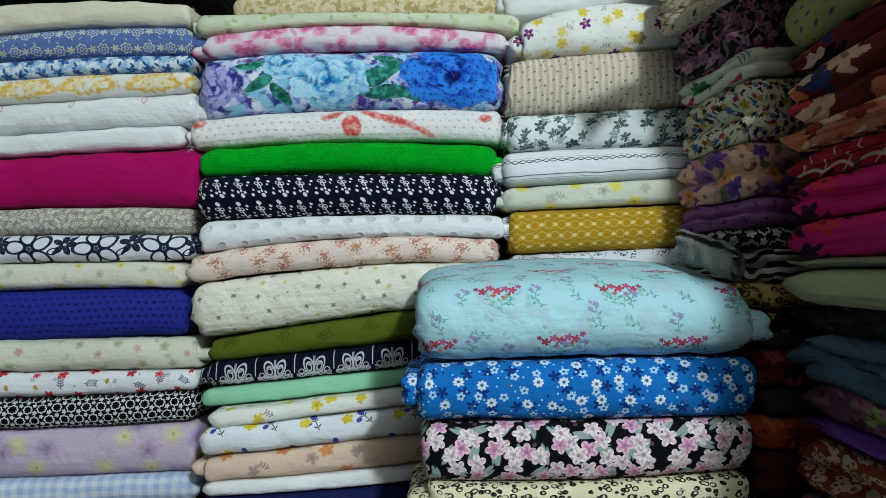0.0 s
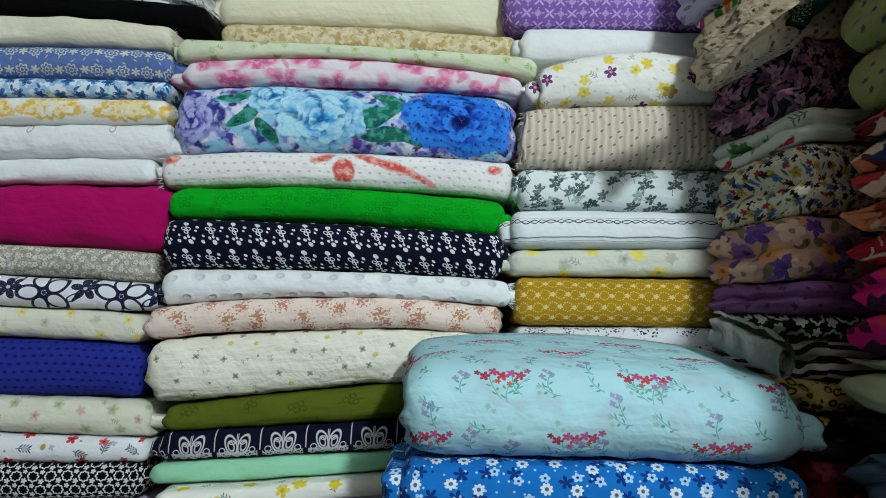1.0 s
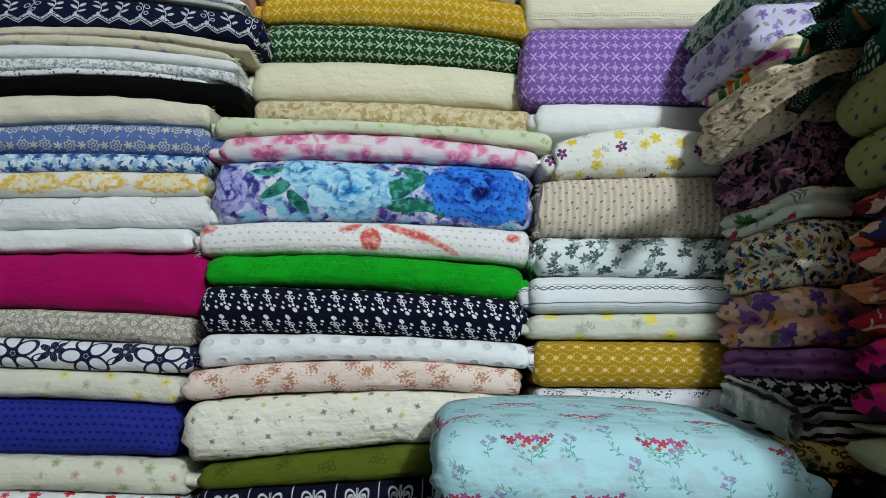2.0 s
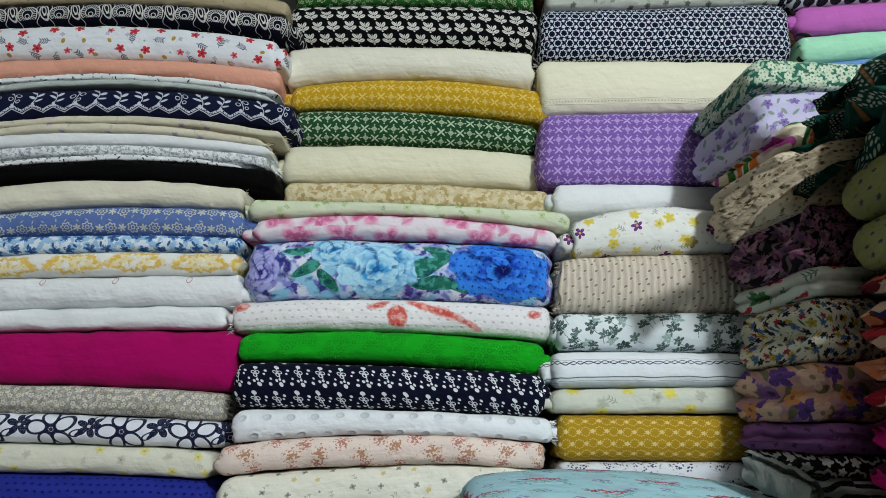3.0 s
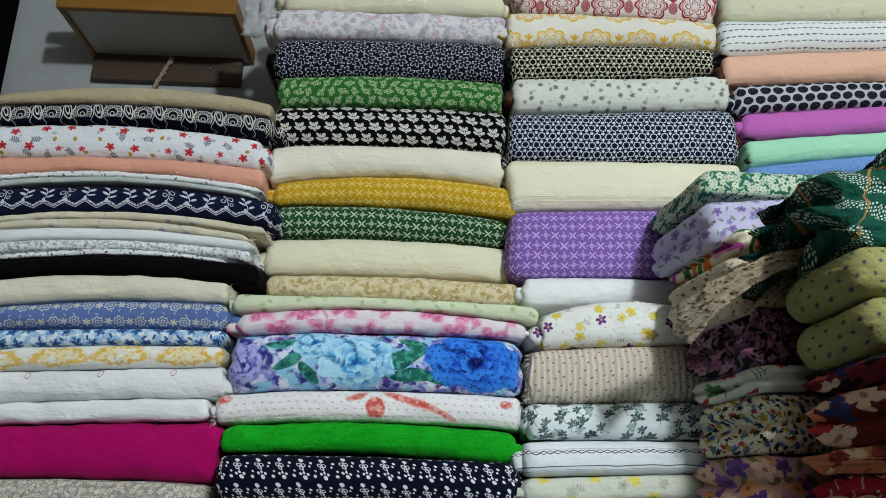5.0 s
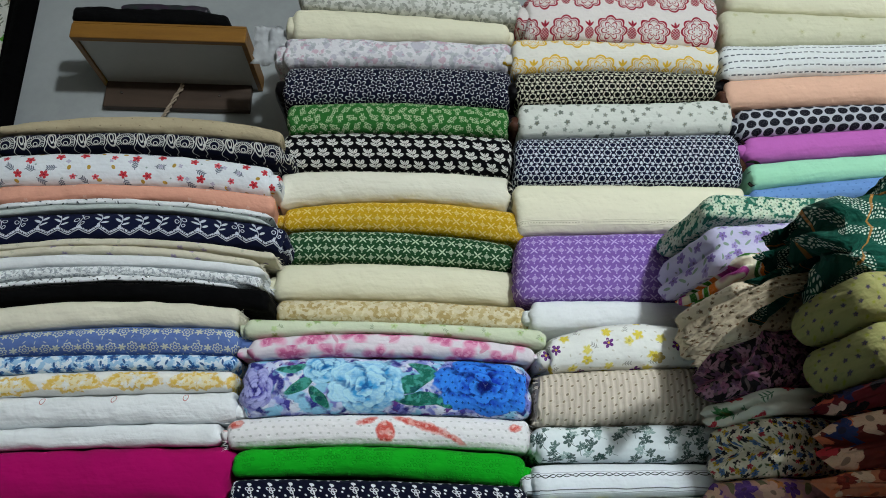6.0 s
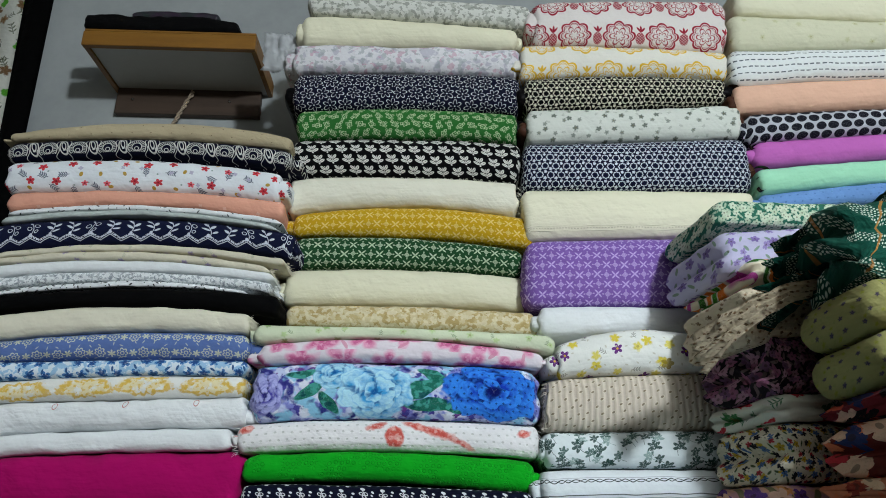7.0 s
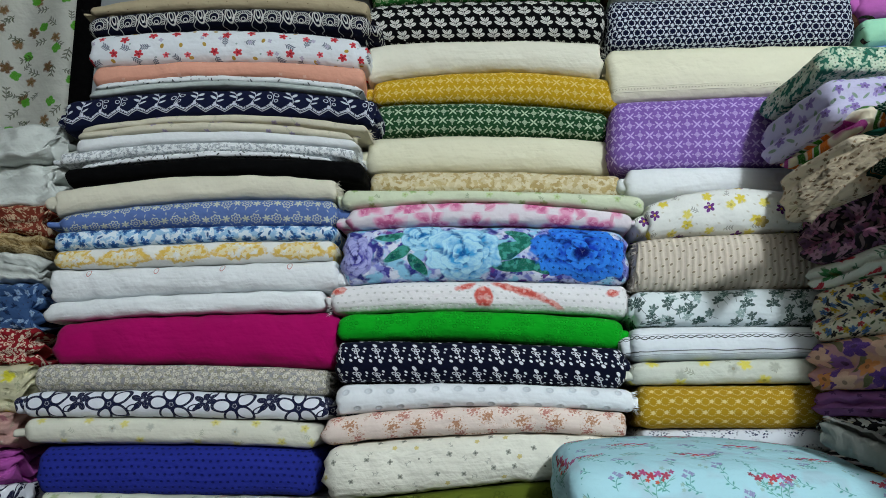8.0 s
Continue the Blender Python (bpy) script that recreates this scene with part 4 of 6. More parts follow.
def box(bm, x0, x1, y0, y1, z0, z1, bevel=0.0):
    made = bmesh.ops.create_cube(bm, size=1, matrix=Matrix.Translation(((x0 + x1) / 2, (y0 + y1) / 2, (z0 + z1) / 2)) @ Matrix.Diagonal((x1 - x0, y1 - y0, z1 - z0, 1)))
    if bevel:
        edges = list({e for v in made["verts"] for e in v.link_edges})
        bmesh.ops.bevel(bm, geom=edges, offset=bevel, segments=3, affect="EDGES", profile=0.6)
    return bm


def quad3(values, s):
    """The parabola through three values at s = 0, 0.5, 1."""
    a, b, c = values
    return a * (1 - s) * (1 - 2 * s) + 4 * b * s * (1 - s) + c * s * (2 * s - 1)


def cloth_mesh(x0, x1, yf, depth, zb, zt, seed=0, boxy=0.82, endr=0.016, wr=1.0, grooves=(), gdepth=0.012, lean=0.0, slump=0.0, nx=52, swirl=0.0, dome=0.0, rmax=0.035):
    """A bolt of cloth folded into a soft block: a rounded fold in front, rounded ends, wrinkles, and grooves between its layers.
    zb and zt are the heights of its lower and upper face at the left end, middle and right end."""
    length = x1 - x0
    prof = []
    for i in range(13):
        a = -math.pi / 2 + math.pi * i / 12
        c, s = max(0.0, math.cos(a)), math.sin(a)
        prof.append((1 - c ** boxy, 0.5 + 0.5 * math.copysign(abs(s) ** boxy, s), 0.0))
    for d in (0.06, 0.16, 0.3, 0.48, 0.66, 0.84):
        prof.append((1, 1.0, d))
    for a in (0.3, 0.7, 1.0):
        prof.append((1, 1 - 0.5 * (1 - math.cos(a * math.pi / 2)), 0.84 + 0.16 * math.sin(a * math.pi / 2)))
    for a in (0.7, 0.3):
        prof.append((1, 0.5 * (1 - math.cos(a * math.pi / 2)), 0.84 + 0.16 * math.sin(a * math.pi / 2)))
    for d in (0.84, 0.6, 0.36, 0.18, 0.06):
        prof.append((1, 0.0, d))
    n = len(prof)
    ne = 5
    stations = [(x0, endr, 0.12), (x0, endr, 0.45), (x0, endr, 0.78)]
    for i in range(ne + 1):
        b = i / ne * math.pi / 2
        stations.append((x0 + endr * (1 - math.cos(b)), endr * (1 - math.sin(b)), 1.0))
    for i in range(1, nx):
        s = i / nx
        stations.append((x0 + endr + (length - 2 * endr) * s, 0.0, 1.0))
    for i in range(ne, -1, -1):
        b = i / ne * math.pi / 2
        stations.append((x1 - endr * (1 - math.cos(b)), endr * (1 - math.sin(b)), 1.0))
    stations += [(x1, endr, 0.78), (x1, endr, 0.45), (x1, endr, 0.12)]
    verts, uvs, enduvs = [], [], []
    o = Vector((seed * 3.17, seed * 1.31, seed * 2.07))
    for x, ins, sc in stations:
        s = (x - x0) / length
        b, t = quad3(zb, s) + 0.0008, quad3(zt, s) - 0.0008
        h = t - b
        mid = (b + t) / 2
        r = min(h * 0.5, rmax) * (1.0 + 0.25 * noise.noise(o + Vector((x * 5, 0, 3))))
        cy = yf + depth / 2
        zi = min(ins * 0.8, h * 0.33)
        for dy, fz, db in prof:
            y = yf + dy * r + db * (depth - r)
            z = b + h * fz
            out = 1 - db if fz in (0.0, 1.0) else 1.0
            z = mid + (z - mid) * (1 - 2 * zi / h)
            y = cy + (y - cy) * (1 - 2 * ins / depth)
            front = max(0.0, 1 - (y - yf) / 0.12)
            if dome and fz > 0.5:
                z += dome * (fz - 0.5) * 2 * math.sin(min(1, max(0, (y - yf) / depth)) * math.pi * 0.5) * (math.sin(math.pi * min(1, max(0, s))) ** 0.5 * 0.35 + 0.65)
            if sc < 1:
                z, y = mid + (z - mid) * sc, cy + (y - cy) * sc
            p = Vector((x, y, z))
            q = o + p * 9
            big = noise.noise(q)
            crease = noise.noise(o + Vector((x * 14 + z * 20, y * 9, z * 60)))
            fold = noise.noise(o + Vector((x * 38 + 25 * z, y * 12, z * 22)))
            g = 0.0
            for gf in grooves:
                gg = gf + 0.05 * noise.noise(o + Vector((x * 6, y * 6, gf * 9)))
                g += math.exp(-(((z - b) / h - gg) / (0.11 / (1 + 0.25 * len(grooves)))) ** 2)
            ny = wr * (0.0028 * big + 0.0013 * crease + 0.0012 * fold)
            nz = wr * (0.0016 * noise.noise(q + Vector((7, 7, 7))) + 0.0016 * noise.noise(o + Vector((x * 34, y * 10, 2))))
            endness = 1.0 if ins > 0 else 0.0
            side = -1 if s < 0.5 else 1
            p.y += ny * 1.3 + g * gdepth * front + slump * ((z - b) / h - 0.5)
            p.z += nz * out
            near = math.exp(-min(abs(x - x0), abs(x1 - x)) / 0.03)
            p.x += -side * near * (g * gdepth * 1.2 + 0.006 * wr * (0.6 + big + crease)) + lean * ((z - b) / h - 0.5)
            if swirl:
                p.z += swirl * near * noise.noise(o + Vector((x * 20, y * 26, z * 9)))
            verts.append(p)
            depth_in = max(0.0, y - yf - r)
            uvs.append((x - x0, (z - mid) + (depth_in + dy * r * 0.5 if fz > 0.5 else -depth_in - dy * r * 0.5)))
            enduvs.append(((x - x0 - (y - yf) * 0.45 if s < 0.5 else x - x0 + (y - yf) * 0.45), z - mid))
    m = len(stations)
    faces = []
    for i in range(m - 1):
        for j in range(n):
            k = (j + 1) % n
            faces.append((i * n + j, (i + 1) * n + j, (i + 1) * n + k, i * n + k))
    faces.append(tuple(range(n)))
    faces.append(tuple(range((m - 1) * n + n - 1, (m - 1) * n - 1, -1)))
    me = bpy.data.meshes.new("folded_cloth")
    me.from_pydata([tuple(v) for v in verts], [], faces)
    layer = me.uv_layers.new(name="cloth")
    index = np.empty(len(me.loops), dtype=np.int32)
    me.loops.foreach_get("vertex_index", index)
    flat = np.array(uvs, dtype=np.float32)[index]
    ends = np.array(enduvs, dtype=np.float32)[index]
    loops = 4 * n * (m - 1)
    strip = np.arange(len(index)) // (4 * n)
    at_end = (strip < ne + 2) | (strip >= m - 1 - (ne + 2)) | (np.arange(len(index)) >= loops)
    layer.data.foreach_set("uv", np.where(at_end[:, None], ends, flat).ravel())
    me.shade_smooth()
    return me


SEEDS = iter(range(1, 2000))


def folded(material, label, x0, x1, yf, zb, zt, depth=0.36, group="", name="folded_cloth", category="folded fabric", tuck="", lining="", fray="", **how):
    """A folded cloth as one thing. tuck: ends at which an inner fold peeps out, in the material lining if given; fray: ends with loose threads."""
    seed = next(SEEDS)
    dice = random.Random(seed)
    how.setdefault("endr", dice.uniform(0.012, 0.026))
    how.setdefault("swirl", dice.uniform(0.003, 0.008))
    me = cloth_mesh(x0, x1, yf, depth, zb, zt, seed=seed, **how)
    me.materials.append(MATS[material])
    ob = tagged(new(name, me), label, category, group)
    for side in tuck:
        k = 0 if side == "L" else 2
        b, t = zb[k], zt[k]
        lo, hi = b + (t - b) * dice.uniform(0.1, 0.3), b + (t - b) * dice.uniform(0.6, 0.85)
        out = dice.uniform(0.012, 0.024)
        a, c = (x0 - out, x0 + 0.06) if side == "L" else (x1 - 0.06, x1 + out)
        inner = cloth_mesh(a, c, yf + dice.uniform(0.008, 0.02), depth - 0.06, (lo,) * 3, (hi,) * 3, seed=seed + 500, endr=min(0.012, (hi - lo) * 0.45), wr=1.2, nx=10, swirl=0.002)
        inner.materials.append(MATS[lining or material])
        fold = new("inner_fold", inner)
        fold.parent = ob
    for side in fray:
        k = 0 if side == "L" else 2
        b, t, x = zb[k], zt[k], (x0 if side == "L" else x1)
        sign = -1 if side == "L" else 1
        bm = bmesh.new()
        for i in range(46):
            y = yf + 0.012 + 0.08 * dice.random() ** 2
            z = dice.uniform(b + 0.004, t - 0.003)
            p = Vector((x - sign * 0.006, y, z))
            d = Vector((sign * dice.uniform(0.4, 1.0), dice.uniform(-0.5, 0.2), dice.uniform(-0.8, 0.3))).normalized() * dice.uniform(0.006, 0.018)
            w = Vector((0.0, 0.0004, 0.0005))
            q = p + d * 0.6 + Vector((0, 0, -0.001))
            e = p + d + Vector((0, 0, -0.003))
            v = [bm.verts.new(c) for c in (p - w, p + w, q + w, q - w, e)]
            bm.faces.new(v[:4]), bm.faces.new((v[3], v[2], v[4]))
        link("loose_threads", bm, MATS[material], ob)
    return ob


# ---- the room ----
def slab(name, material, x0, x1, y0, y1, z0, z1, bevel=0.0, label="", category=""):
    ob = link(name, box(bmesh.new(), x0, x1, y0, y1, z0, z1, bevel), material, smooth=False)
    return tagged(ob, label, category, kind="structure")


slab("floor", MATS["floor"], -2.4, 2.2, -2.6, 2.1, -0.1, 0.0, label="grey cement floor of the shop")
# ceiling out of view, kept pale so its bounce fills from above
slab("ceiling", MATS["ceiling_paint"], -2.4, 2.2, -2.6, 2.1, 3.1, 3.2, label="white plaster ceiling")
slab("wall_north", MATS["plaster"], -2.4, 2.2, 1.92, 2.1, 0.0, 3.1, label="pale grey plaster wall behind the shelves")
# three walls added out of view, dark so the shaded cloth stays deep
slab("wall_south", MATS["low_bounce_wall"], -2.4, 2.2, -2.6, -2.45, 0.0, 3.1, label="unseen dark wall closing the room, toned to cut bounced light")
slab("wall_west", MATS["low_bounce_wall"], -2.4, -2.25, -2.45, 1.92, 0.0, 3.1, label="unseen dark wall closing the room, toned to cut bounced light")
slab("wall_east", MATS["low_bounce_wall"], 2.05, 2.2, -2.45, 1.92, 0.0, 3.1, label="unseen dark wall closing the room, toned to cut bounced light")
slab("platform", MATS["dark_wood"], -1.75, 1.6, 0.46, 1.9, 0.0, 0.86, 0.004, label="dark wooden platform under the stacks of cloth")


# ---- folded cloth, stack by stack ----

# stack beside the side wall
folded("beige_cap", "beige folded cloth with small eyelets topping the stack", -1.069, -0.424, 1.47, (2.208, 2.227, 2.207), (2.226, 2.271, 2.241), group="stack beside the side wall", tuck="L")
folded("navy_arcs", "navy folded cloth embroidered with white fans and ovals", -1.071, -0.419, 1.47, (2.159, 2.186, 2.162), (2.208, 2.227, 2.207), group="stack beside the side wall", fray="R", tuck="R")
folded("white_redflower", "white folded cotton printed with red flowers and grey leaves", -1.054, -0.439, 1.46, (2.081, 2.094, 2.076), (2.158, 2.175, 2.150), group="stack beside the side wall", wr=1.2, tuck="R")
folded("peach_plain", "plain peach folded cotton with faint embroidered dots", -1.039, -0.429, 1.46, (2.034, 2.058, 2.030), (2.081, 2.094, 2.076), group="stack beside the side wall")
folded("white_print_thin", "thin white folded cloth with a sparse black print", -1.034, -0.426, 1.46, (2.022, 2.045, 2.017), (2.034, 2.058, 2.030), group="stack beside the side wall")
folded("grey_thin", "thin pale grey folded cloth", -1.044, -0.431, 1.46, (2.002, 2.032, 2.005), (2.019, 2.045, 2.017), group="stack beside the side wall")
folded("navy_vine", "navy folded cloth embroidered with a white branching vine", -1.090, -0.396, 1.46, (1.927, 1.967, 1.941), (2.001, 2.032, 2.005), group="stack beside the side wall", fray="LR", tuck="LR", wr=1.5)
folded("cream_lilacdot", "thin cream folded cloth with small lilac flowers", -1.047, -0.410, 1.46, (1.922, 1.950, 1.923), (1.935, 1.967, 1.939), group="stack beside the side wall", fray="R")
folded("cream_lilacdot", "thin cream folded cloth with small lilac flowers", -1.058, -0.442, 1.46, (1.909, 1.931, 1.908), (1.922, 1.950, 1.923), group="stack beside the side wall", fray="R")
folded("white_plain", "plain white folded cotton", -1.058, -0.433, 1.46, (1.879, 1.905, 1.887), (1.909, 1.931, 1.908), group="stack beside the side wall")
folded("white_greyprint", "white folded cloth with a fine grey floral print", -1.096, -0.429, 1.46, (1.848, 1.884, 1.863), (1.876, 1.905, 1.887), group="stack beside the side wall", fray="R", tuck="L", wr=1.4)
folded("white_dotedge", "thin white folded cloth with tiny black marks", -1.043, -0.479, 1.46, (1.839, 1.870, 1.860), (1.848, 1.884, 1.867), group="stack beside the side wall")
folded("black_plain", "plain black folded cloth sagging over its edge", -1.056, -0.413, 1.43, (1.794, 1.825, 1.807), (1.830, 1.860, 1.853), group="stack beside the side wall")
folded("cream_cotton", "plain cream folded cotton with frayed cut edges", -1.065, -0.464, 1.41, (1.726, 1.762, 1.765), (1.781, 1.817, 1.808), group="stack beside the side wall", fray="R", wr=1.3, tuck="L")
folded("blue_daisy", "dusty blue folded cloth embroidered with cream daisies", -1.047, -0.458, 1.41, (1.692, 1.707, 1.711), (1.727, 1.763, 1.765), group="stack beside the side wall", fray="R", tuck="LR")
folded("ltblue_floral", "white folded cloth with a dense blue flower print", -1.054, -0.456, 1.41, (1.651, 1.674, 1.681), (1.692, 1.707, 1.711), group="stack beside the side wall")
folded("white_yellow", "white folded cloth with loose yellow wreaths", -1.049, -0.460, 1.41, (1.614, 1.628, 1.641), (1.651, 1.674, 1.681), group="stack beside the side wall")
folded("white_loops", "white folded cotton with small pink loops along its top", -1.052, -0.449, 1.41, (1.546, 1.570, 1.580), (1.614, 1.628, 1.641), group="stack beside the side wall", tuck="R", wr=1.6)
folded("white_plain", "plain white folded cotton with a soft rolled end", -1.059, -0.472, 1.41, (1.505, 1.527, 1.536), (1.544, 1.569, 1.580), group="stack beside the side wall", tuck="R", wr=1.5)
folded("magenta", "plain magenta folded cotton, thickly folded", -1.030, -0.449, 1.41, (1.426, 1.427, 1.425), (1.506, 1.528, 1.536), group="stack beside the side wall", endr=0.03, boxy=0.8, wr=1.7, swirl=0.014)
folded("beige_floral", "beige folded cloth with a dense grey and olive flower print", -1.054, -0.462, 1.41, (1.368, 1.376, 1.371), (1.423, 1.427, 1.424), group="stack beside the side wall", fray="R")
folded("navy_outline", "white folded cloth with bold navy outlined flowers", -1.079, -0.454, 1.41, (1.320, 1.324, 1.323), (1.368, 1.376, 1.371), group="stack beside the side wall", wr=1.2, tuck="LR")
folded("cream_yellow", "cream folded cloth with faint yellow flowers", -1.067, -0.472, 1.41, (1.267, 1.274, 1.273), (1.318, 1.324, 1.322), group="stack beside the side wall", tuck="L")
folded("royal_eyelet", "royal blue folded eyelet cotton", -1.030, -0.474, 1.41, (1.171, 1.179, 1.184), (1.265, 1.274, 1.273), group="stack beside the side wall", wr=0.8)
folded("cream_sprig", "cream folded cloth with faded green sprigs", -1.014, -0.443, 1.40, (1.123, 1.122, 1.122), (1.181, 1.181, 1.181), group="stack beside the side wall", tuck="R", wr=1.4)
folded("white_redflower", "white folded cotton printed with red flowers and grey leaves", -1.019, -0.446, 1.40, (1.074, 1.076, 1.084), (1.123, 1.122, 1.122), group="stack beside the side wall", wr=1.2, tuck="L")
folded("black_rings", "black folded cloth printed with rings of white flowers", -1.024, -0.457, 1.40, (1.016, 1.016, 1.027), (1.074, 1.076, 1.084), group="stack beside the side wall")
folded("lilac_floral", "pale lilac folded cloth with blurred yellow flowers", -1.023, -0.460, 1.40, (0.925, 0.926, 0.934), (1.014, 1.017, 1.025), group="stack beside the side wall")
folded("gingham", "pale blue and white checked folded cloth", -1.018, -0.450, 1.40, (0.875, 0.876, 0.883), (0.923, 0.926, 0.934), group="stack beside the side wall")

# stack in the middle
folded("white_greyfloral", "white folded cloth with a fine grey flower print", -0.434, 0.142, 1.53, (2.626, 2.617, 2.597), (2.682, 2.682, 2.673), group="stack in the middle", tuck="R")
folded("cream_smooth", "smooth plain cream folded cotton", -0.451, 0.110, 1.53, (2.535, 2.542, 2.539), (2.625, 2.618, 2.595), group="stack in the middle", endr=0.025, tuck="LR")
folded("white_pinkfloral", "white folded cloth with dusty pink flowers and grey leaves", -0.465, 0.108, 1.53, (2.453, 2.465, 2.460), (2.534, 2.542, 2.539), group="stack in the middle", tuck="L", fray="L", wr=1.8)
folded("navy_daisy", "navy folded cloth with small outlined white flowers", -0.453, 0.111, 1.53, (2.348, 2.362, 2.358), (2.453, 2.465, 2.461), group="stack in the middle", tuck="LR", lining="black_satin")
folded("green_flower", "green folded cloth embroidered with pale flowers", -0.439, 0.105, 1.53, (2.268, 2.281, 2.277), (2.348, 2.362, 2.358), group="stack in the middle", tuck="R", lining="black_satin")
folded("black_leaf", "black folded cloth with rows of white leaves", -0.442, 0.108, 1.53, (2.174, 2.182, 2.173), (2.268, 2.281, 2.277), group="stack in the middle", fray="L")
folded("cream_white", "plain smooth off-white folded cotton", -0.443, 0.102, 1.53, (2.076, 2.104, 2.082), (2.172, 2.182, 2.173), group="stack in the middle", fray="R", wr=1.2)
folded("mustard_x", "mustard folded cloth with a pale crossed motif", -0.427, 0.138, 1.53, (2.021, 2.027, 2.003), (2.076, 2.104, 2.080), group="stack in the middle", tuck="LR")
folded("green_x", "dark green folded cloth with a pale crossed motif", -0.418, 0.111, 1.53, (1.946, 1.953, 1.938), (2.020, 2.028, 2.002), group="stack in the middle", tuck="R")
folded("cream_smooth", "smooth plain cream folded cotton", -0.434, 0.121, 1.53, (1.859, 1.865, 1.856), (1.944, 1.953, 1.938), group="stack in the middle", endr=0.025, tuck="L")
folded("beige_marble", "beige folded cloth with a mottled gold print", -0.421, 0.131, 1.50, (1.805, 1.801, 1.795), (1.850, 1.857, 1.847), group="stack in the middle", tuck="R")
folded("ltgreen_floral", "pale green folded cloth with tiny leaves", -0.457, 0.152, 1.40, (1.741, 1.759, 1.736), (1.784, 1.782, 1.775), group="stack in the middle", tuck="L")
folded("pink_floral", "white folded cloth with large pink watercolour flowers", -0.445, 0.135, 1.40, (1.700, 1.714, 1.703), (1.742, 1.760, 1.735), group="stack in the middle", tuck="LR")
folded("blue_rose", "folded cloth printed with large blue and violet roses", -0.451, 0.123, 1.40, (1.590, 1.604, 1.595), (1.701, 1.714, 1.702), group="stack in the middle", endr=0.025, wr=1.3)
folded("white_redbow", "white folded eyelet cloth with red watercolour bows", -0.469, 0.119, 1.40, (1.528, 1.541, 1.530), (1.586, 1.602, 1.593), group="stack in the middle", tuck="LR", fray="LR")
folded("green_plain", "bright green folded eyelet cotton", -0.452, 0.109, 1.40, (1.477, 1.484, 1.467), (1.528, 1.541, 1.529), group="stack in the middle", wr=1.4, tuck="R")
folded("navy_embroid", "navy folded cloth embroidered with slanted rows of white sprigs", -0.450, 0.104, 1.36, (1.395, 1.401, 1.397), (1.475, 1.477, 1.472), group="stack in the middle", tuck="R")
folded("white_eyelet", "white folded cotton with round raised eyelets", -0.441, 0.117, 1.36, (1.335, 1.359, 1.352), (1.393, 1.401, 1.395), group="stack in the middle", fray="R", tuck="R")
folded("pinkish_floral", "pale pink folded cloth with rust flowers", -0.463, 0.110, 1.36, (1.278, 1.308, 1.307), (1.330, 1.359, 1.352), group="stack in the middle", wr=1.5)
folded("cream_greyflower", "cream folded cloth with scattered grey flowers, bulging", -0.460, 0.116, 1.36, (1.177, 1.214, 1.244), (1.278, 1.309, 1.307), group="stack in the middle", endr=0.03, wr=2.0, tuck="R")
folded("olive", "olive green folded cotton with small embroidered sprigs", -0.426, 0.118, 1.36, (1.139, 1.162, 1.186), (1.178, 1.216, 1.244), group="stack in the middle", tuck="R")
folded("navy_ornate", "navy folded cloth with a border of white embroidered domes", -0.428, 0.115, 1.36, (1.093, 1.116, 1.142), (1.139, 1.162, 1.185), group="stack in the middle", tuck="L")
folded("mint", "plain mint green folded cotton", -0.451, 0.116, 1.36, (1.057, 1.082, 1.117), (1.090, 1.115, 1.142), group="stack in the middle")
folded("white_yellowflower", "white folded cloth with yellow flowers", -0.423, 0.116, 1.33, (1.025, 1.053, 1.078), (1.058, 1.082, 1.117), group="stack in the middle")
folded("white_blueyellow", "white folded cloth with blue and yellow tulips", -0.440, 0.115, 1.33, (0.976, 1.000, 1.029), (1.026, 1.052, 1.078), group="stack in the middle", wr=1.4, tuck="R")
folded("peach_floral", "pale peach folded cloth with orange flowers", -0.432, 0.114, 1.33, (0.934, 0.950, 0.975), (0.976, 1.000, 1.029), group="stack in the middle", tuck="L")
folded("white_plain", "plain white folded cotton", -0.438, 0.113, 1.33, (0.906, 0.922, 0.941), (0.934, 0.950, 0.975), group="stack in the middle")
folded("navy_plain", "plain navy folded cloth", -0.438, 0.112, 1.33, (0.863, 0.866, 0.878), (0.906, 0.921, 0.941), group="stack in the middle")

# stack beside the scarves
folded("red_pineapple", "white folded cloth printed with red pineapples and scalloped rosettes", 0.134, 0.638, 1.51, (2.546, 2.545, 2.538), (2.667, 2.686, 2.692), group="stack beside the scarves", wr=1.5, tuck="L")
folded("yellow_pineapple", "white folded cloth printed with yellow pineapples and scallops", 0.103, 0.625, 1.51, (2.441, 2.461, 2.457), (2.541, 2.545, 2.538), group="stack beside the scarves", tuck="L")
ring_cloth = folded("black_rings2", "black folded cloth printed with rings of cream flowers", 0.113, 0.613, 1.51, (2.357, 2.370, 2.392), (2.442, 2.461, 2.456), group="stack beside the scarves", tuck="LR", lining="black_satin")
rose_cloth = folded("white_greyrose", "white folded cloth with small grey roses", 0.114, 0.643, 1.51, (2.267, 2.282, 2.296), (2.357, 2.371, 2.392), group="stack beside the scarves", tuck="LR", lining="brown_satin")
daisy_cloth = folded("navy_rings", "navy folded cloth printed with rings of white flowers", 0.105, 0.653, 1.51, (2.149, 2.154, 2.157), (2.266, 2.282, 2.297), group="stack beside the scarves", tuck="R", lining="brown_satin")
folded("cream_border", "cream folded cotton with a fine stitched border", 0.103, 0.650, 1.51, (2.019, 2.034, 2.042), (2.147, 2.155, 2.157), group="stack beside the scarves", tuck="R")
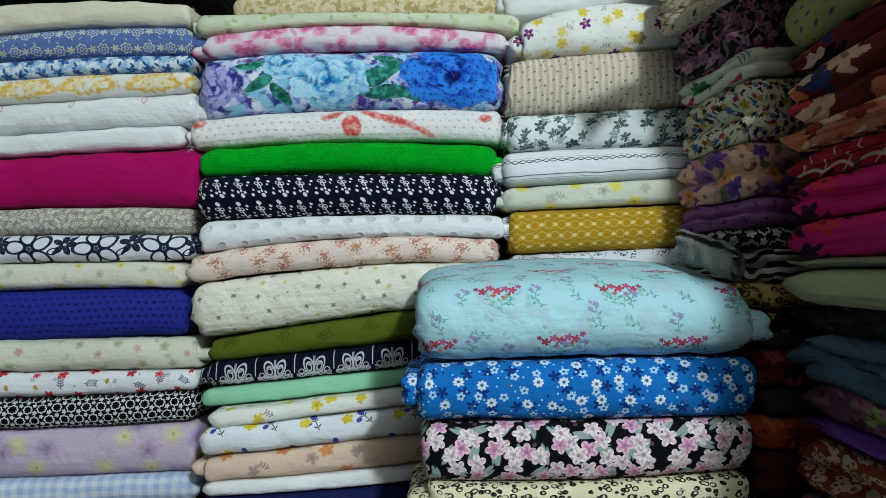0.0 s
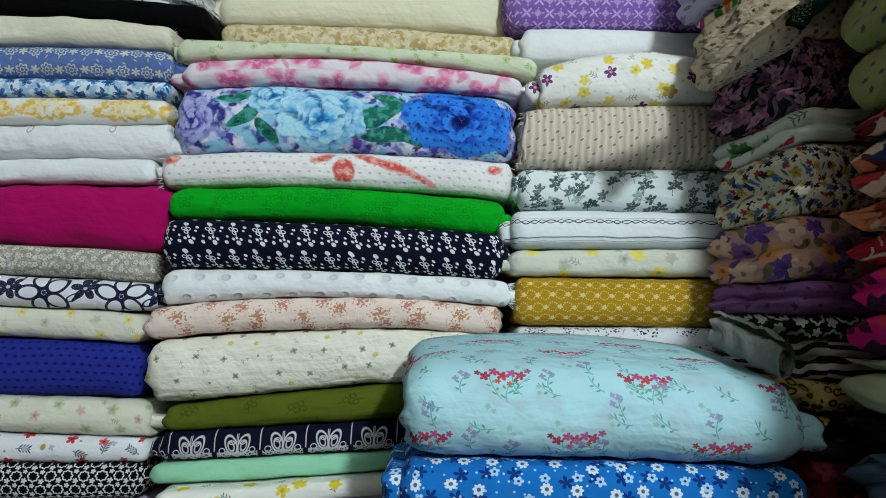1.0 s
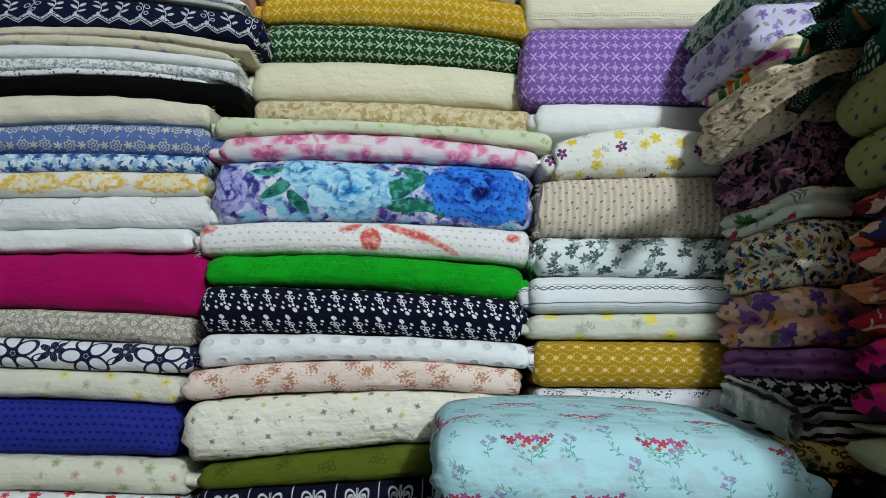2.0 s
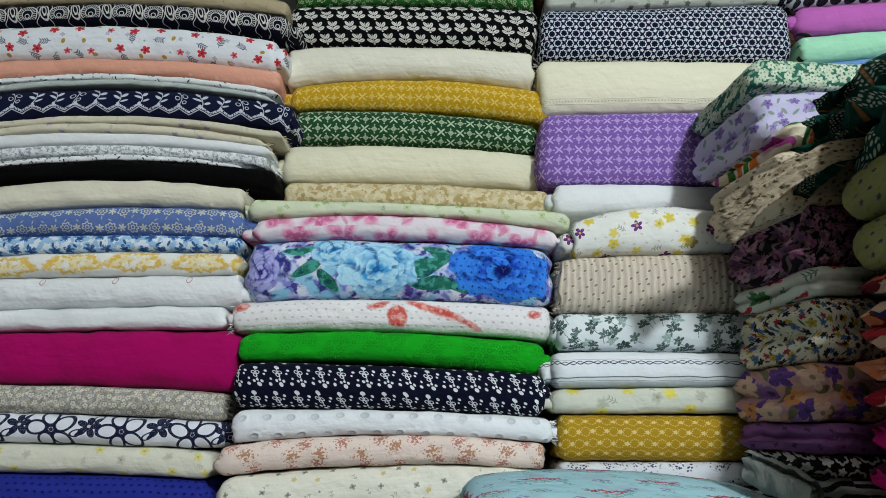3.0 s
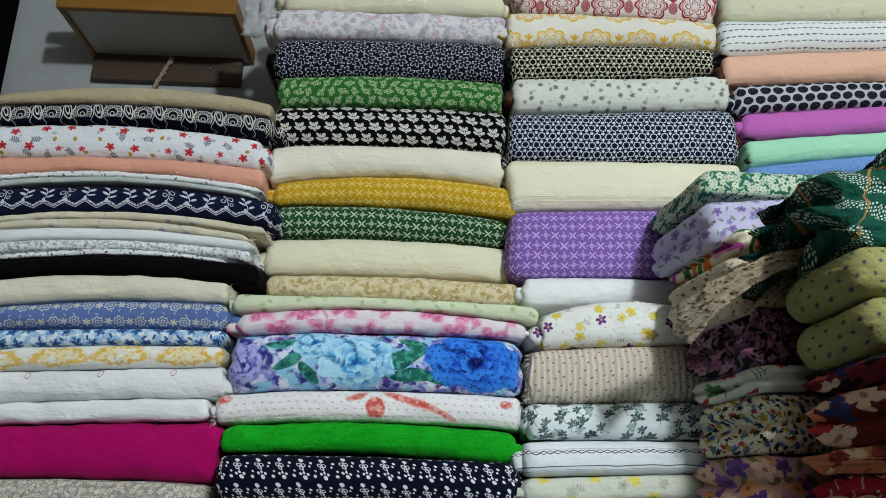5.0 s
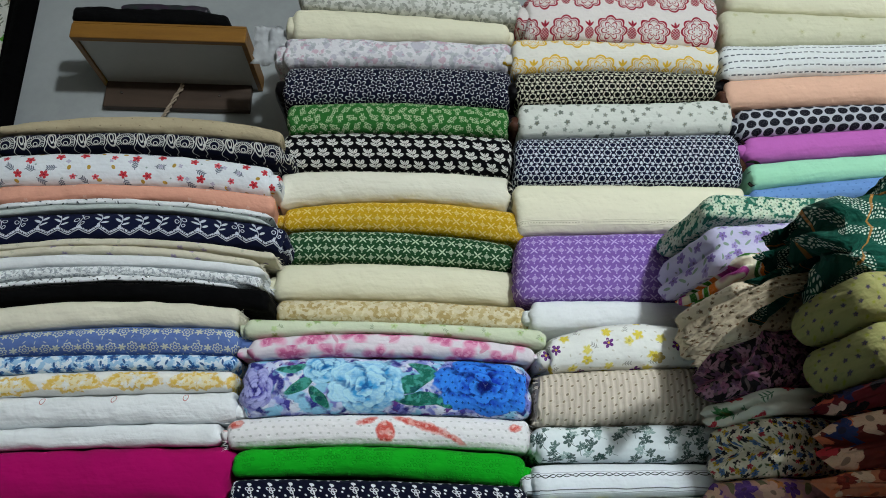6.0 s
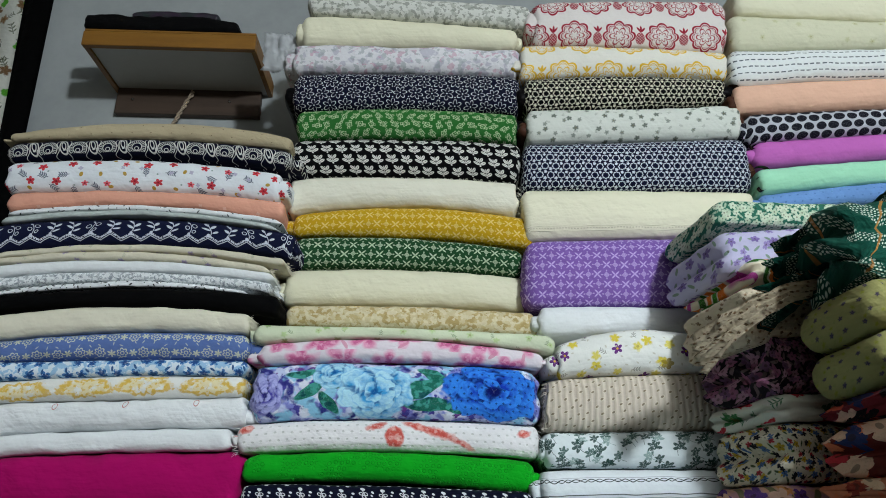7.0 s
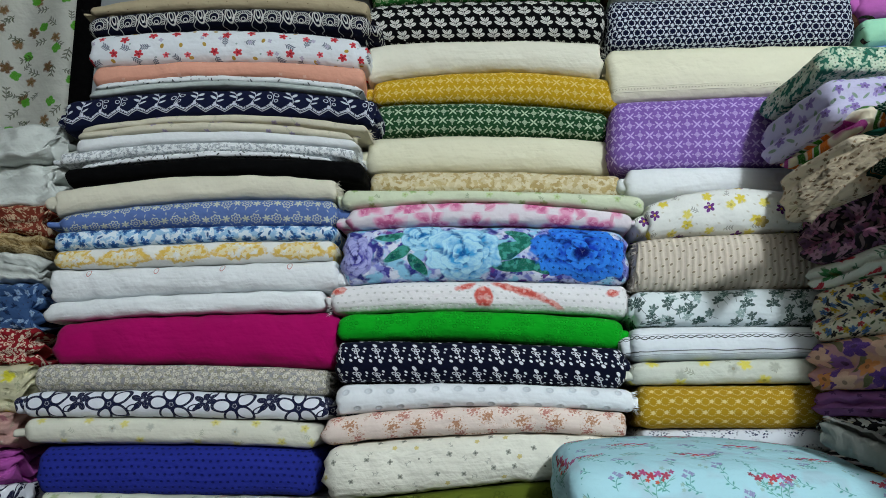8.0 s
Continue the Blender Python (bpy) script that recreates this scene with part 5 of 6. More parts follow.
folded("purple_x", "purple folded cloth with a pale crossed motif", 0.099, 0.615, 1.47, (1.856, 1.862, 1.864), (2.005, 2.018, 2.026), group="stack beside the scarves", endr=0.03, tuck="R")
folded("white_plain", "plain white folded cotton", 0.127, 0.601, 1.47, (1.785, 1.801, 1.801), (1.857, 1.862, 1.864), group="stack beside the scarves", tuck="LR")
folded("yellow_floral", "white folded cloth with yellow and violet flowers", 0.144, 0.473, 1.38, (1.685, 1.697, 1.701), (1.753, 1.789, 1.779), group="stack beside the scarves", wr=1.5, tuck="L")
folded("beige_knit", "beige ribbed folded eyelet cloth", 0.123, 0.546, 1.38, (1.583, 1.588, 1.594), (1.682, 1.699, 1.703), group="stack beside the scarves", fray="L", tuck="R")
folded("green_leaf", "white folded cloth with dark green leaf sprays", 0.118, 0.546, 1.38, (1.514, 1.517, 1.521), (1.581, 1.589, 1.594), group="stack beside the scarves", tuck="L")
folded("stripe_border", "white folded cloth with a black laced border stripe", 0.106, 0.557, 1.36, (1.445, 1.454, 1.462), (1.510, 1.516, 1.516), group="stack beside the scarves", wr=0.8, tuck="LR")
folded("yellow_grey", "pale grey folded cloth with yellow flowers", 0.104, 0.556, 1.36, (1.402, 1.409, 1.415), (1.445, 1.454, 1.462), group="stack beside the scarves", tuck="L")
folded("mustard_dots", "mustard folded cloth with cream flower rings", 0.120, 0.556, 1.36, (1.323, 1.329, 1.335), (1.403, 1.409, 1.415), group="stack beside the scarves", tuck="R")
folded("white_navyfloral", "white folded cloth with navy flowers", 0.121, 0.556, 1.36, (1.282, 1.289, 1.297), (1.323, 1.329, 1.335), group="stack beside the scarves")

# stack in the far corner
folded("cream_smooth", "smooth plain cream folded cotton", 0.651, 1.439, 1.50, (2.643, 2.634, 2.624), (2.726, 2.740, 2.754), group="stack in the far corner", endr=0.025)
folded("cream_greenish", "pale cream folded cloth with a faint print", 0.634, 1.417, 1.50, (2.536, 2.556, 2.574), (2.643, 2.635, 2.624), group="stack in the far corner", tuck="R")
folded("white_dash", "white folded cloth with rows of grey dashes", 0.623, 1.401, 1.50, (2.434, 2.470, 2.497), (2.536, 2.556, 2.574), group="stack in the far corner", wr=1.3, tuck="R")
folded("peach_smooth", "plain peach folded cloth", 0.620, 1.380, 1.50, (2.355, 2.385, 2.407), (2.433, 2.469, 2.495), group="stack in the far corner", tuck="L", lining="brown_satin")
folded("black_dots", "white folded cloth with large black dots", 0.639, 1.361, 1.50, (2.278, 2.313, 2.338), (2.353, 2.383, 2.403), group="stack in the far corner", tuck="LR")
folded("orchid", "plain orchid pink folded cloth", 0.650, 1.344, 1.50, (2.210, 2.246, 2.268), (2.278, 2.314, 2.338), group="stack in the far corner", tuck="LR")
folded("mint2", "plain mint folded cloth in the far corner", 0.655, 1.329, 1.50, (2.142, 2.186, 2.213), (2.209, 2.247, 2.268), group="stack in the far corner", tuck="R")
folded("blue_plain", "pale blue folded cloth", 0.649, 1.315, 1.50, (2.099, 2.135, 2.155), (2.141, 2.185, 2.213), group="stack in the far corner", tuck="L")

# bundles in front of the stacks
folded("bundle_aqua", "plump aqua folded cloth with red posies topping the front bundles", -0.052, 0.444, 1.06, (1.168, 1.170, 1.170), (1.266, 1.275, 1.262), group="bundles in front of the stacks", depth=0.29, endr=0.042, boxy=0.9, wr=1.9, dome=0.042, rmax=0.07, tuck="R")
folded("blue_ditsy", "bright blue folded cloth with small white flowers", -0.043, 0.443, 1.06, (1.086, 1.084, 1.084), (1.164, 1.168, 1.167), group="bundles in front of the stacks", depth=0.28, endr=0.02, tuck="L")
folded("black_rose", "black folded cloth crowded with pink and white blossoms", -0.037, 0.438, 1.06, (1.002, 0.998, 1.012), (1.084, 1.083, 1.084), group="bundles in front of the stacks", depth=0.28, endr=0.02)
folded("leopard", "cream folded cloth with a black leopard print", -0.033, 0.425, 1.06, (0.958, 0.956, 0.957), (1.002, 0.998, 1.008), group="bundles in front of the stacks", depth=0.28, endr=0.02, tuck="L")

# cloth that fills the stacks down to the platform, behind the front bundles and the scarves
for i in range(4):
    folded("cream_smooth", "smooth cream folded cotton low in the stack", 0.12, 0.56, 1.37, (0.862 + i * 0.105,) * 3, (0.965 + i * 0.105,) * 3, group="stack beside the scarves", nx=12)
for i in range(8):
    folded("cream_white", "off-white folded cotton low in the corner stack", 0.66, 1.32, 1.5, (0.862 + i * 0.154,) * 3, (1.014 + i * 0.154,) * 3, group="stack in the far corner", nx=12)
folded("white_plain", "plain white folded cotton under the front bundles", -0.03, 0.42, 1.07, (0.862,) * 3, (0.956,) * 3, depth=0.27, group="bundles in front of the stacks", nx=16)


# ---- piles of scarves and dress cloth at the sides ----
def heap(rows, x, y, length, depth, turn, group, **how):
    """A pile from the top down; each row: material, label, lower and upper height, and its own shifts and shape."""
    for material, label, z0, z1, own in rows:
        own = dict(own)
        dx, dy, rz, dl = own.pop("dx", 0), own.pop("dy", 0), own.pop("rz", 0), own.pop("dl", 0)
        dd, tip = own.pop("dd", 0), own.pop("tip", 0)
        shape = {**how, **own}
        ob = folded(material, label, 0, length + dl, 0, (z0 + tip, z0, z0), (z1 + tip, z1, z1), depth=depth + dd, group=group, **shape)
        ob.matrix_world = pose(x + dx, y + dy, 0, 0, 0, turn + rz)


SCARVES = "pile of scarves along the side"
heap([
    ("green_daisies", "dark green folded cloth crowded with cream daisies, topping the pile", 1.95, 2.0, {"dx": -0.03, "dy": 0.1, "rz": -2, "tip": -0.006, "boxy": 0.5}),
    ("lilac_violets", "pale lilac folded cloth with violet flowers", 1.866, 1.95, {"dx": -0.035, "dy": 0.07, "tip": -0.03, "grooves": (0.5,)}),
    ("swirl_stripes", "folded cloth with bright green, orange and purple swirls", 1.82, 1.866, {"dx": 0.002, "dy": 0.045, "rz": 3, "grooves": (0.5,), "swirl": 0.01}),
    ("beige_twigs", "crumpled beige scarf with a brown sprig print", 1.722, 1.82, {"dx": -0.035, "tip": -0.022, "grooves": (0.3, 0.66), "wr": 1.0, "swirl": 0.004}),
    ("black_pinkfloral", "black folded scarf with dusky pink flowers", 1.622, 1.722, {"dx": -0.008, "grooves": (0.35, 0.7), "wr": 3.0, "swirl": 0.018, "gdepth": 0.014}),
    ("white_redsprays", "off-white folded cloth with red and green sprays", 1.577, 1.622, {"dx": 0.0, "grooves": (0.5,), "wr": 1.8}),
    ("multi_ditsy", "folded cloth with a small many-coloured flower print", 1.483, 1.577, {"dx": 0.002, "grooves": (0.52,), "wr": 2.4, "gdepth": 0.016}),
    ("peach_purple", "peach folded cloth with large purple flowers", 1.398, 1.483, {"dx": -0.012, "grooves": (0.5,), "wr": 2.0, "gdepth": 0.016}),
    ("purple_speckle", "purple speckled folded cloth", 1.354, 1.398, {"dx": -0.008, "grooves": (0.5,), "wr": 2.4}),
    ("black_white_scroll", "black folded cloth with white scrolls", 1.325, 1.354, {"dx": -0.004, "wr": 2.6}),
    ("zebra", "black and white zebra striped folded cloth", 1.271, 1.325, {"dx": 0.018, "grooves": (0.5,), "wr": 2.2}),
    ("yellow_leopard", "yellow folded cloth with a brown spotted print", 1.232, 1.271, {"dx": 0.006, "wr": 2.0}),
    ("black_gold", "black folded cloth with gold flowers", 1.198, 1.232, {"dx": 0.012, "wr": 1.8}),
    ("charcoal", "charcoal folded cloth deep in the pile", 1.174, 1.198, {"dx": 0.01, "wr": 2.0}),
    ("dark_red_floral", "dark red folded cloth with rose flowers", 1.116, 1.174, {"dx": 0.006, "grooves": (0.5,), "wr": 2.0}),
    ("charcoal", "charcoal folded cloth deep in the pile", 1.075, 1.116, {"dx": 0.01, "wr": 2.0}),
    ("orange_red", "rust orange printed folded cloth", 1.027, 1.075, {"dx": 0.0, "wr": 2.0}),
    ("maroon", "dark maroon folded cloth", 0.955, 1.027, {"dx": 0.0, "grooves": (0.5,), "wr": 2.0}),
    ("black_gold", "black folded cloth with gold flowers at the foot of the pile", 0.862, 0.955, {"grooves": (0.5,)}),
], 0.446, 1.1, 0.5, 0.27, 6, SCARVES, endr=0.024, nx=40)

NEAR = "nearer pile of dress cloth"
heap([
    ("dark_green_beads", "crumpled dark green cloth with silver beads, thrown over the pile", 1.745, 1.885, {"dx": -0.02, "dy": 0.02, "wr": 7.0, "swirl": 0.05, "grooves": (0.3, 0.65), "gdepth": 0.03, "endr": 0.045, "slump": 0.05}),
    ("olive_dots", "pale olive folded cloth with dark buds", 1.673, 1.745, {"dx": -0.006, "boxy": 0.9, "endr": 0.034}),
    ("olive_dots", "pale olive folded cloth with dark buds", 1.602, 1.673, {"dx": 0.002, "boxy": 0.9, "endr": 0.034}),
    # from here down, 0.36 m of added unseen depth shades the front bundles
    ("bold_abstract", "red folded cloth with a bold abstract print", 1.563, 1.602, {"dy": -0.36, "dd": 0.36, "dx": 0.006, "wr": 2.4}),
    ("red_orange", "dark red folded cloth with large orange and navy flowers", 1.486, 1.563, {"dy": -0.36, "dd": 0.36, "dx": 0.0, "grooves": (0.5,), "wr": 2.6, "gdepth": 0.02}),
    ("rust_fringe", "rust folded shawl with a frayed edge", 1.452, 1.486, {"dy": -0.36, "dd": 0.36, "dx": -0.012, "wr": 3.0, "fray": "L"}),
    ("red_chains", "red folded cloth with a chain border", 1.412, 1.452, {"dy": -0.36, "dd": 0.36, "dx": 0.0, "wr": 2.0}),
    ("hot_pink", "hot pink folded cloth with dark flowers", 1.358, 1.412, {"dy": -0.36, "dd": 0.36, "dx": -0.004, "wr": 2.4, "grooves": (0.5,)}),
    ("hot_pink", "hot pink folded cloth with dark flowers", 1.306, 1.358, {"dy": -0.36, "dd": 0.36, "dx": -0.006, "wr": 2.4}),
    ("pale_olive", "thin pale olive folded cloth", 1.292, 1.306, {"dy": -0.36, "dd": 0.36, "dx": 0.0}),
    ("pale_olive", "pale olive folded cloth with faint flowers", 1.244, 1.292, {"dy": -0.36, "dd": 0.36, "dx": -0.01, "boxy": 0.85}),
    ("dark_paisley", "dark green paisley folded cloth", 1.206, 1.244, {"dy": -0.36, "dd": 0.36, "dx": 0.004, "wr": 2.4}),
    ("slate", "slate blue crumpled cloth", 1.137, 1.206, {"dy": -0.36, "dd": 0.36, "dx": -0.004, "wr": 4.0, "grooves": (0.35, 0.7), "swirl": 0.02}),
    ("mauve_garden", "mauve folded cloth with green leaves", 1.09, 1.137, {"dy": -0.36, "dd": 0.36, "dx": 0.01, "wr": 2.4}),
    ("violet", "plain violet folded cloth", 1.064, 1.09, {"dy": -0.36, "dd": 0.36, "dx": 0.008, "wr": 2.4}),
    ("brick_paisley", "brick red paisley folded cloth", 0.99, 1.064, {"dy": -0.36, "dd": 0.36, "dx": 0.004, "wr": 2.4, "grooves": (0.5,)}),
    ("mauve_garden", "mauve folded cloth with green leaves", 0.925, 0.99, {"dy": -0.36, "dd": 0.36, "wr": 2.4}),
    ("maroon", "dark maroon folded cloth", 0.862, 0.925, {"dy": -0.36, "dd": 0.36, "wr": 2.0}),
], 0.482, 0.86, 0.5, 0.23, 0, NEAR, endr=0.026, nx=40)

FARPILE = "pile of crinkled cloth beside the curtain"
heap([
    ("white_fleece", "loose white crinkled cloth heaped on the pile", 1.868, 1.968, {"grooves": (0.2, 0.45, 0.7), "dx": 0.0, "slump": 0.07, "wr": 6.0}),
    ("white_fleece", "white crinkled cloth in soft folds", 1.77, 1.868, {"grooves": (0.2, 0.5, 0.8), "dl": 0.02, "slump": 0.04, "wr": 6.0}),
    ("brick_paisley", "brick red crinkled cloth with paisleys", 1.703, 1.77, {"grooves": (0.3, 0.62)}),
    ("sand_scroll", "sand coloured crinkled cloth", 1.66, 1.703, {"grooves": (0.5,)}),
    ("white_fleece", "white crinkled cloth in soft folds", 1.596, 1.66, {"grooves": (0.3, 0.62)}),
    ("denim_print", "denim blue crinkled cloth with pale flowers", 1.497, 1.596, {"grooves": (0.25, 0.5, 0.75)}),
    ("crimson_vine", "crimson crinkled cloth with a cream vine", 1.421, 1.497, {"grooves": (0.35, 0.7)}),
    ("cream_lemon", "cream crinkled cloth with lemon flowers", 1.328, 1.421, {"grooves": (0.25, 0.5, 0.75)}),
    ("dusty_pink", "dusty pink crinkled cloth", 1.255, 1.328, {"grooves": (0.35, 0.7)}),
    ("orchid_crinkle", "orchid pink crinkled cloth", 1.182, 1.255, {"grooves": (0.35, 0.7)}),
    ("navy_outline", "white crinkled cloth with navy outlines", 1.1, 1.182, {"grooves": (0.5,)}),
    ("charcoal", "charcoal crinkled cloth at the foot of the pile", 0.862, 1.1, {"grooves": (0.25, 0.5, 0.75)}),
], -1.6, 1.475, 0.515, 0.3, 0, FARPILE, endr=0.04, wr=4.2, gdepth=0.034, swirl=0.04, boxy=1.0, nx=60)

def sheet(name, material, label, category, grid, thick=0.0012, group=""):
    """A hanging or lying piece of cloth: grid is rows of points; it gets a thickness."""
    n, m = len(grid), len(grid[0])
    bm = bmesh.new()
    uv = bm.loops.layers.uv.new("cloth")
    top = [[bm.verts.new(p) for p in row] for row in grid]
    bm.verts.index_update()
    place = {}
    for i in range(n):
        for j in range(m):
            u = sum((Vector(grid[i][k + 1]) - Vector(grid[i][k])).length for k in range(j))
            v = sum((Vector(grid[k + 1][0]) - Vector(grid[k][0])).length for k in range(i))
            place[top[i][j]] = (u, -v)
    for i in range(n - 1):
        for j in range(m - 1):
            f = bm.faces.new((top[i][j], top[i + 1][j], top[i + 1][j + 1], top[i][j + 1]))
            for loop in f.loops:
                loop[uv].uv = place[loop.vert]
    bmesh.ops.solidify(bm, geom=bm.faces[:], thickness=thick)
    ob = link(name, bm, MATS[material])
    return tagged(ob, label, category, group)


# white fleece rolled beside the zebra cloth; its grey colour stands in for shade
fleece = []
for i in range(26):
    s = i / 25
    c = Vector((0.372, 1.19, 1.33)).lerp(Vector((0.42, 1.085, 1.296)), s)
    row = []
    for j in range(64):
        w = j / 63
        ang, r = w * 13.5 + 0.6, 0.006 + 0.018 * w + 0.004 * noise.noise(Vector((w * 9, s * 6, 4)))
        p = c + r * (1 + 0.12 * math.sin(s * 3.1)) * (math.cos(ang) * Vector((0.55, 0.4, 0.3)).normalized() + math.sin(ang) * Vector((-0.2, -0.15, 0.95)).normalized())
        row.append(tuple(p + Vector((0.01 * noise.noise(Vector((w * 12, 1, 9))) * (1 - s), 0, 0.003 * noise.noise(Vector((s * 14, w * 20, 2)))))))
    fleece.append(row)
sheet("fleece_roll", "shaded_fleece", "rolled white fleece poking out of the pile", "folded fabric", fleece, 0.003, SCARVES)

# the scarf's loose tail, over the cloth beside it
tail = []
PATH_OF_TAIL = [Vector(c) for c in ((0.52, 1.04, 1.78), (0.452, 1.03, 1.764), (0.405, 1.045, 1.738), (0.366, 1.068, 1.708), (0.335, 1.1, 1.672))]
for i in range(34):
    s = i / 33
    k = min(3, int(s * 4))
    c = PATH_OF_TAIL[k].lerp(PATH_OF_TAIL[k + 1], s * 4 - k)
    row = []
    for j in range(22):
        w = j / 21 - 0.5
        width = 0.024 + 0.042 * s ** 2 + 0.008 * noise.noise(Vector((w * 8, s, 2)))
        p = c + Vector((-0.3, -0.1, 0.95)).normalized() * (-w * width)
        p += Vector((-0.85, -0.5, 0)).normalized() * (0.004 * math.sin(w * 20 + s * 5) + 0.008 * noise.noise(Vector((s * 9, w * 5, 1))) + 0.01 * s)
        p.x -= 0.022 * s ** 3 * noise.noise(Vector((w * 14, 3, 5)))
        row.append(tuple(p))
    tail.append(row)
sheet("scarf_tail", "beige_twigs", "loose end of a beige printed scarf hanging from the pile", "scarf", tail)

# ruffled end of the beaded cloth, thrown over the near pile
ruffle = []
for i in range(40):
    s = i / 39
    c = Vector((0.6, 0.93, 1.87)).lerp(Vector((0.462, 1.1, 1.79)), s)
    row = []
    for j in range(40):
        w = j / 39 - 0.5
        p = c + Vector((0.25, -0.1, 0.95)).normalized() * (-w * (0.1 + 0.05 * s))
        p += Vector((-0.75, -0.65, 0)).normalized() * (0.012 * math.sin(w * 21 + s * 7) * (0.4 + s) + 0.03 * noise.noise(Vector((s * 4, w * 5, 2))) + 0.012 * noise.noise(Vector((s * 14, w * 13, 6))))
        p.x -= 0.02 * s ** 4 * (0.5 + noise.noise(Vector((w * 17, 3, 5))))
        row.append(tuple(p))
    ruffle.append(row)
sheet("beaded_scarf", "dark_green_beads", "ruffled dark green scarf end with silver beads", "scarf", ruffle)

# curtain and the black strip beside it
grid = []
for i in range(24):
    s = i / 23
    row = []
    for j in range(70):
        w = j / 69
        x = -1.95 + (0.705 - 0.045 * (1 - s)) * w
        row.append((x, 1.76 + 0.012 * math.sin(w * 24 + s * 1.4) + 0.008 * noise.noise(Vector((w * 9, s * 2, 4))), 3.05 - 1.3 * s))
    grid.append(row)
tagged(sheet("curtain", "garden_curtain", "hanging white curtain cloth with green and brown flowers", "curtain", grid))
grid = [[(-1.5 + 0.255 * j / 19 - 0.02 * (1 - i / 9), 1.85 + 0.01 * math.sin(j * 1.1), 3.05 - 1.9 * i / 9) for j in range(20)] for i in range(10)]
sheet("black_strip", "black_cloth", "black upright strip beside the curtain", "drape", grid)


# ---- wall shelf ----
def wall_shelf():
    shelf = tagged(new("wall_shelf"), "small orange wooden wall shelf with a white underside", "shelf")
    x0, x1, yf, yb, z = -1.052, -0.588, 1.665, 1.918, 2.597
    part("front_lip", box(bmesh.new(), x0, x1, yf, yf + 0.018, z, z + 0.044, 0.003), MATS["orange_wood"], shelf, "orange wooden front edge", False)
    for name, a in (("side_lip", x0), ("side_lip", x1 - 0.014)):
        part(name, box(bmesh.new(), a, a + 0.014, yf + 0.019, yb, z + 0.002, z + 0.042, 0.002), MATS["orange_wood"], shelf, "", False)
    part("underside_panel", box(bmesh.new(), x0 + 0.015, x1 - 0.015, yf + 0.019, yb, z + 0.008, z + 0.022), MATS["white_laminate"], shelf, "white laminate panel", False)
    part("top_board", box(bmesh.new(), x0 + 0.002, x1 - 0.002, yf + 0.002, yb, z + 0.045, z + 0.052, 0.002), MATS["orange_wood"], shelf, "", False)
    part("back_board", box(bmesh.new(), x0 + 0.012, x1 - 0.03, yb - 0.022, yb, z - 0.075, z + 0.012, 0.002), MATS["brown_board"], shelf, "dark brown board fixed to the wall", False)
    for a in (x0 + 0.06, x1 - 0.12):
        bm = bmesh.new()
        bmesh.ops.create_cone(bm, cap_ends=True, segments=12, radius1=0.004, radius2=0.003, depth=0.004, matrix=pose(a, yb - 0.024, z - 0.03, 90))
        part("screw", bm, MATS["chrome"], shelf)
    return shelf


wall_shelf()


def tube(name, points, radius, material, parent=None, label=""):
    """A round cord through the points."""
    bm = bmesh.new()
    rings_ = []
    for i, p in enumerate(points):
        p = Vector(p)
        d = (Vector(points[min(i + 1, len(points) - 1)]) - Vector(points[max(i - 1, 0)])).normalized()
        a = d.orthogonal().normalized()
        b = d.cross(a)
        rings_.append([bm.verts.new(p + radius * (a * math.cos(k * math.pi / 3) + b * math.sin(k * math.pi / 3))) for k in range(6)])
    for r, q in zip(rings_, rings_[1:]):
        for k in range(6):
            bm.faces.new((r[k], r[(k + 1) % 6], q[(k + 1) % 6], q[k]))
    bm.faces.new(rings_[0]), bm.faces.new(rings_[-1][::-1])
    return link(name, bm, material, parent, label)


cord = tagged(new("hanging_cord"), "twisted pale cord hanging from the shelf's back board", "cord")
for k in range(3):
    pts = [(-0.815 - 0.05 * s + 0.004 * math.sin(s * 20 + k * 2), 1.885 + 0.004 * math.cos(s * 20 + k * 2), 2.585 - 0.115 * s + 0.006 * k * (1 - s)) for s in (i / 14 for i in range(15))]
    tube("strand", pts, 0.0028, MATS["string_cotton"], cord)

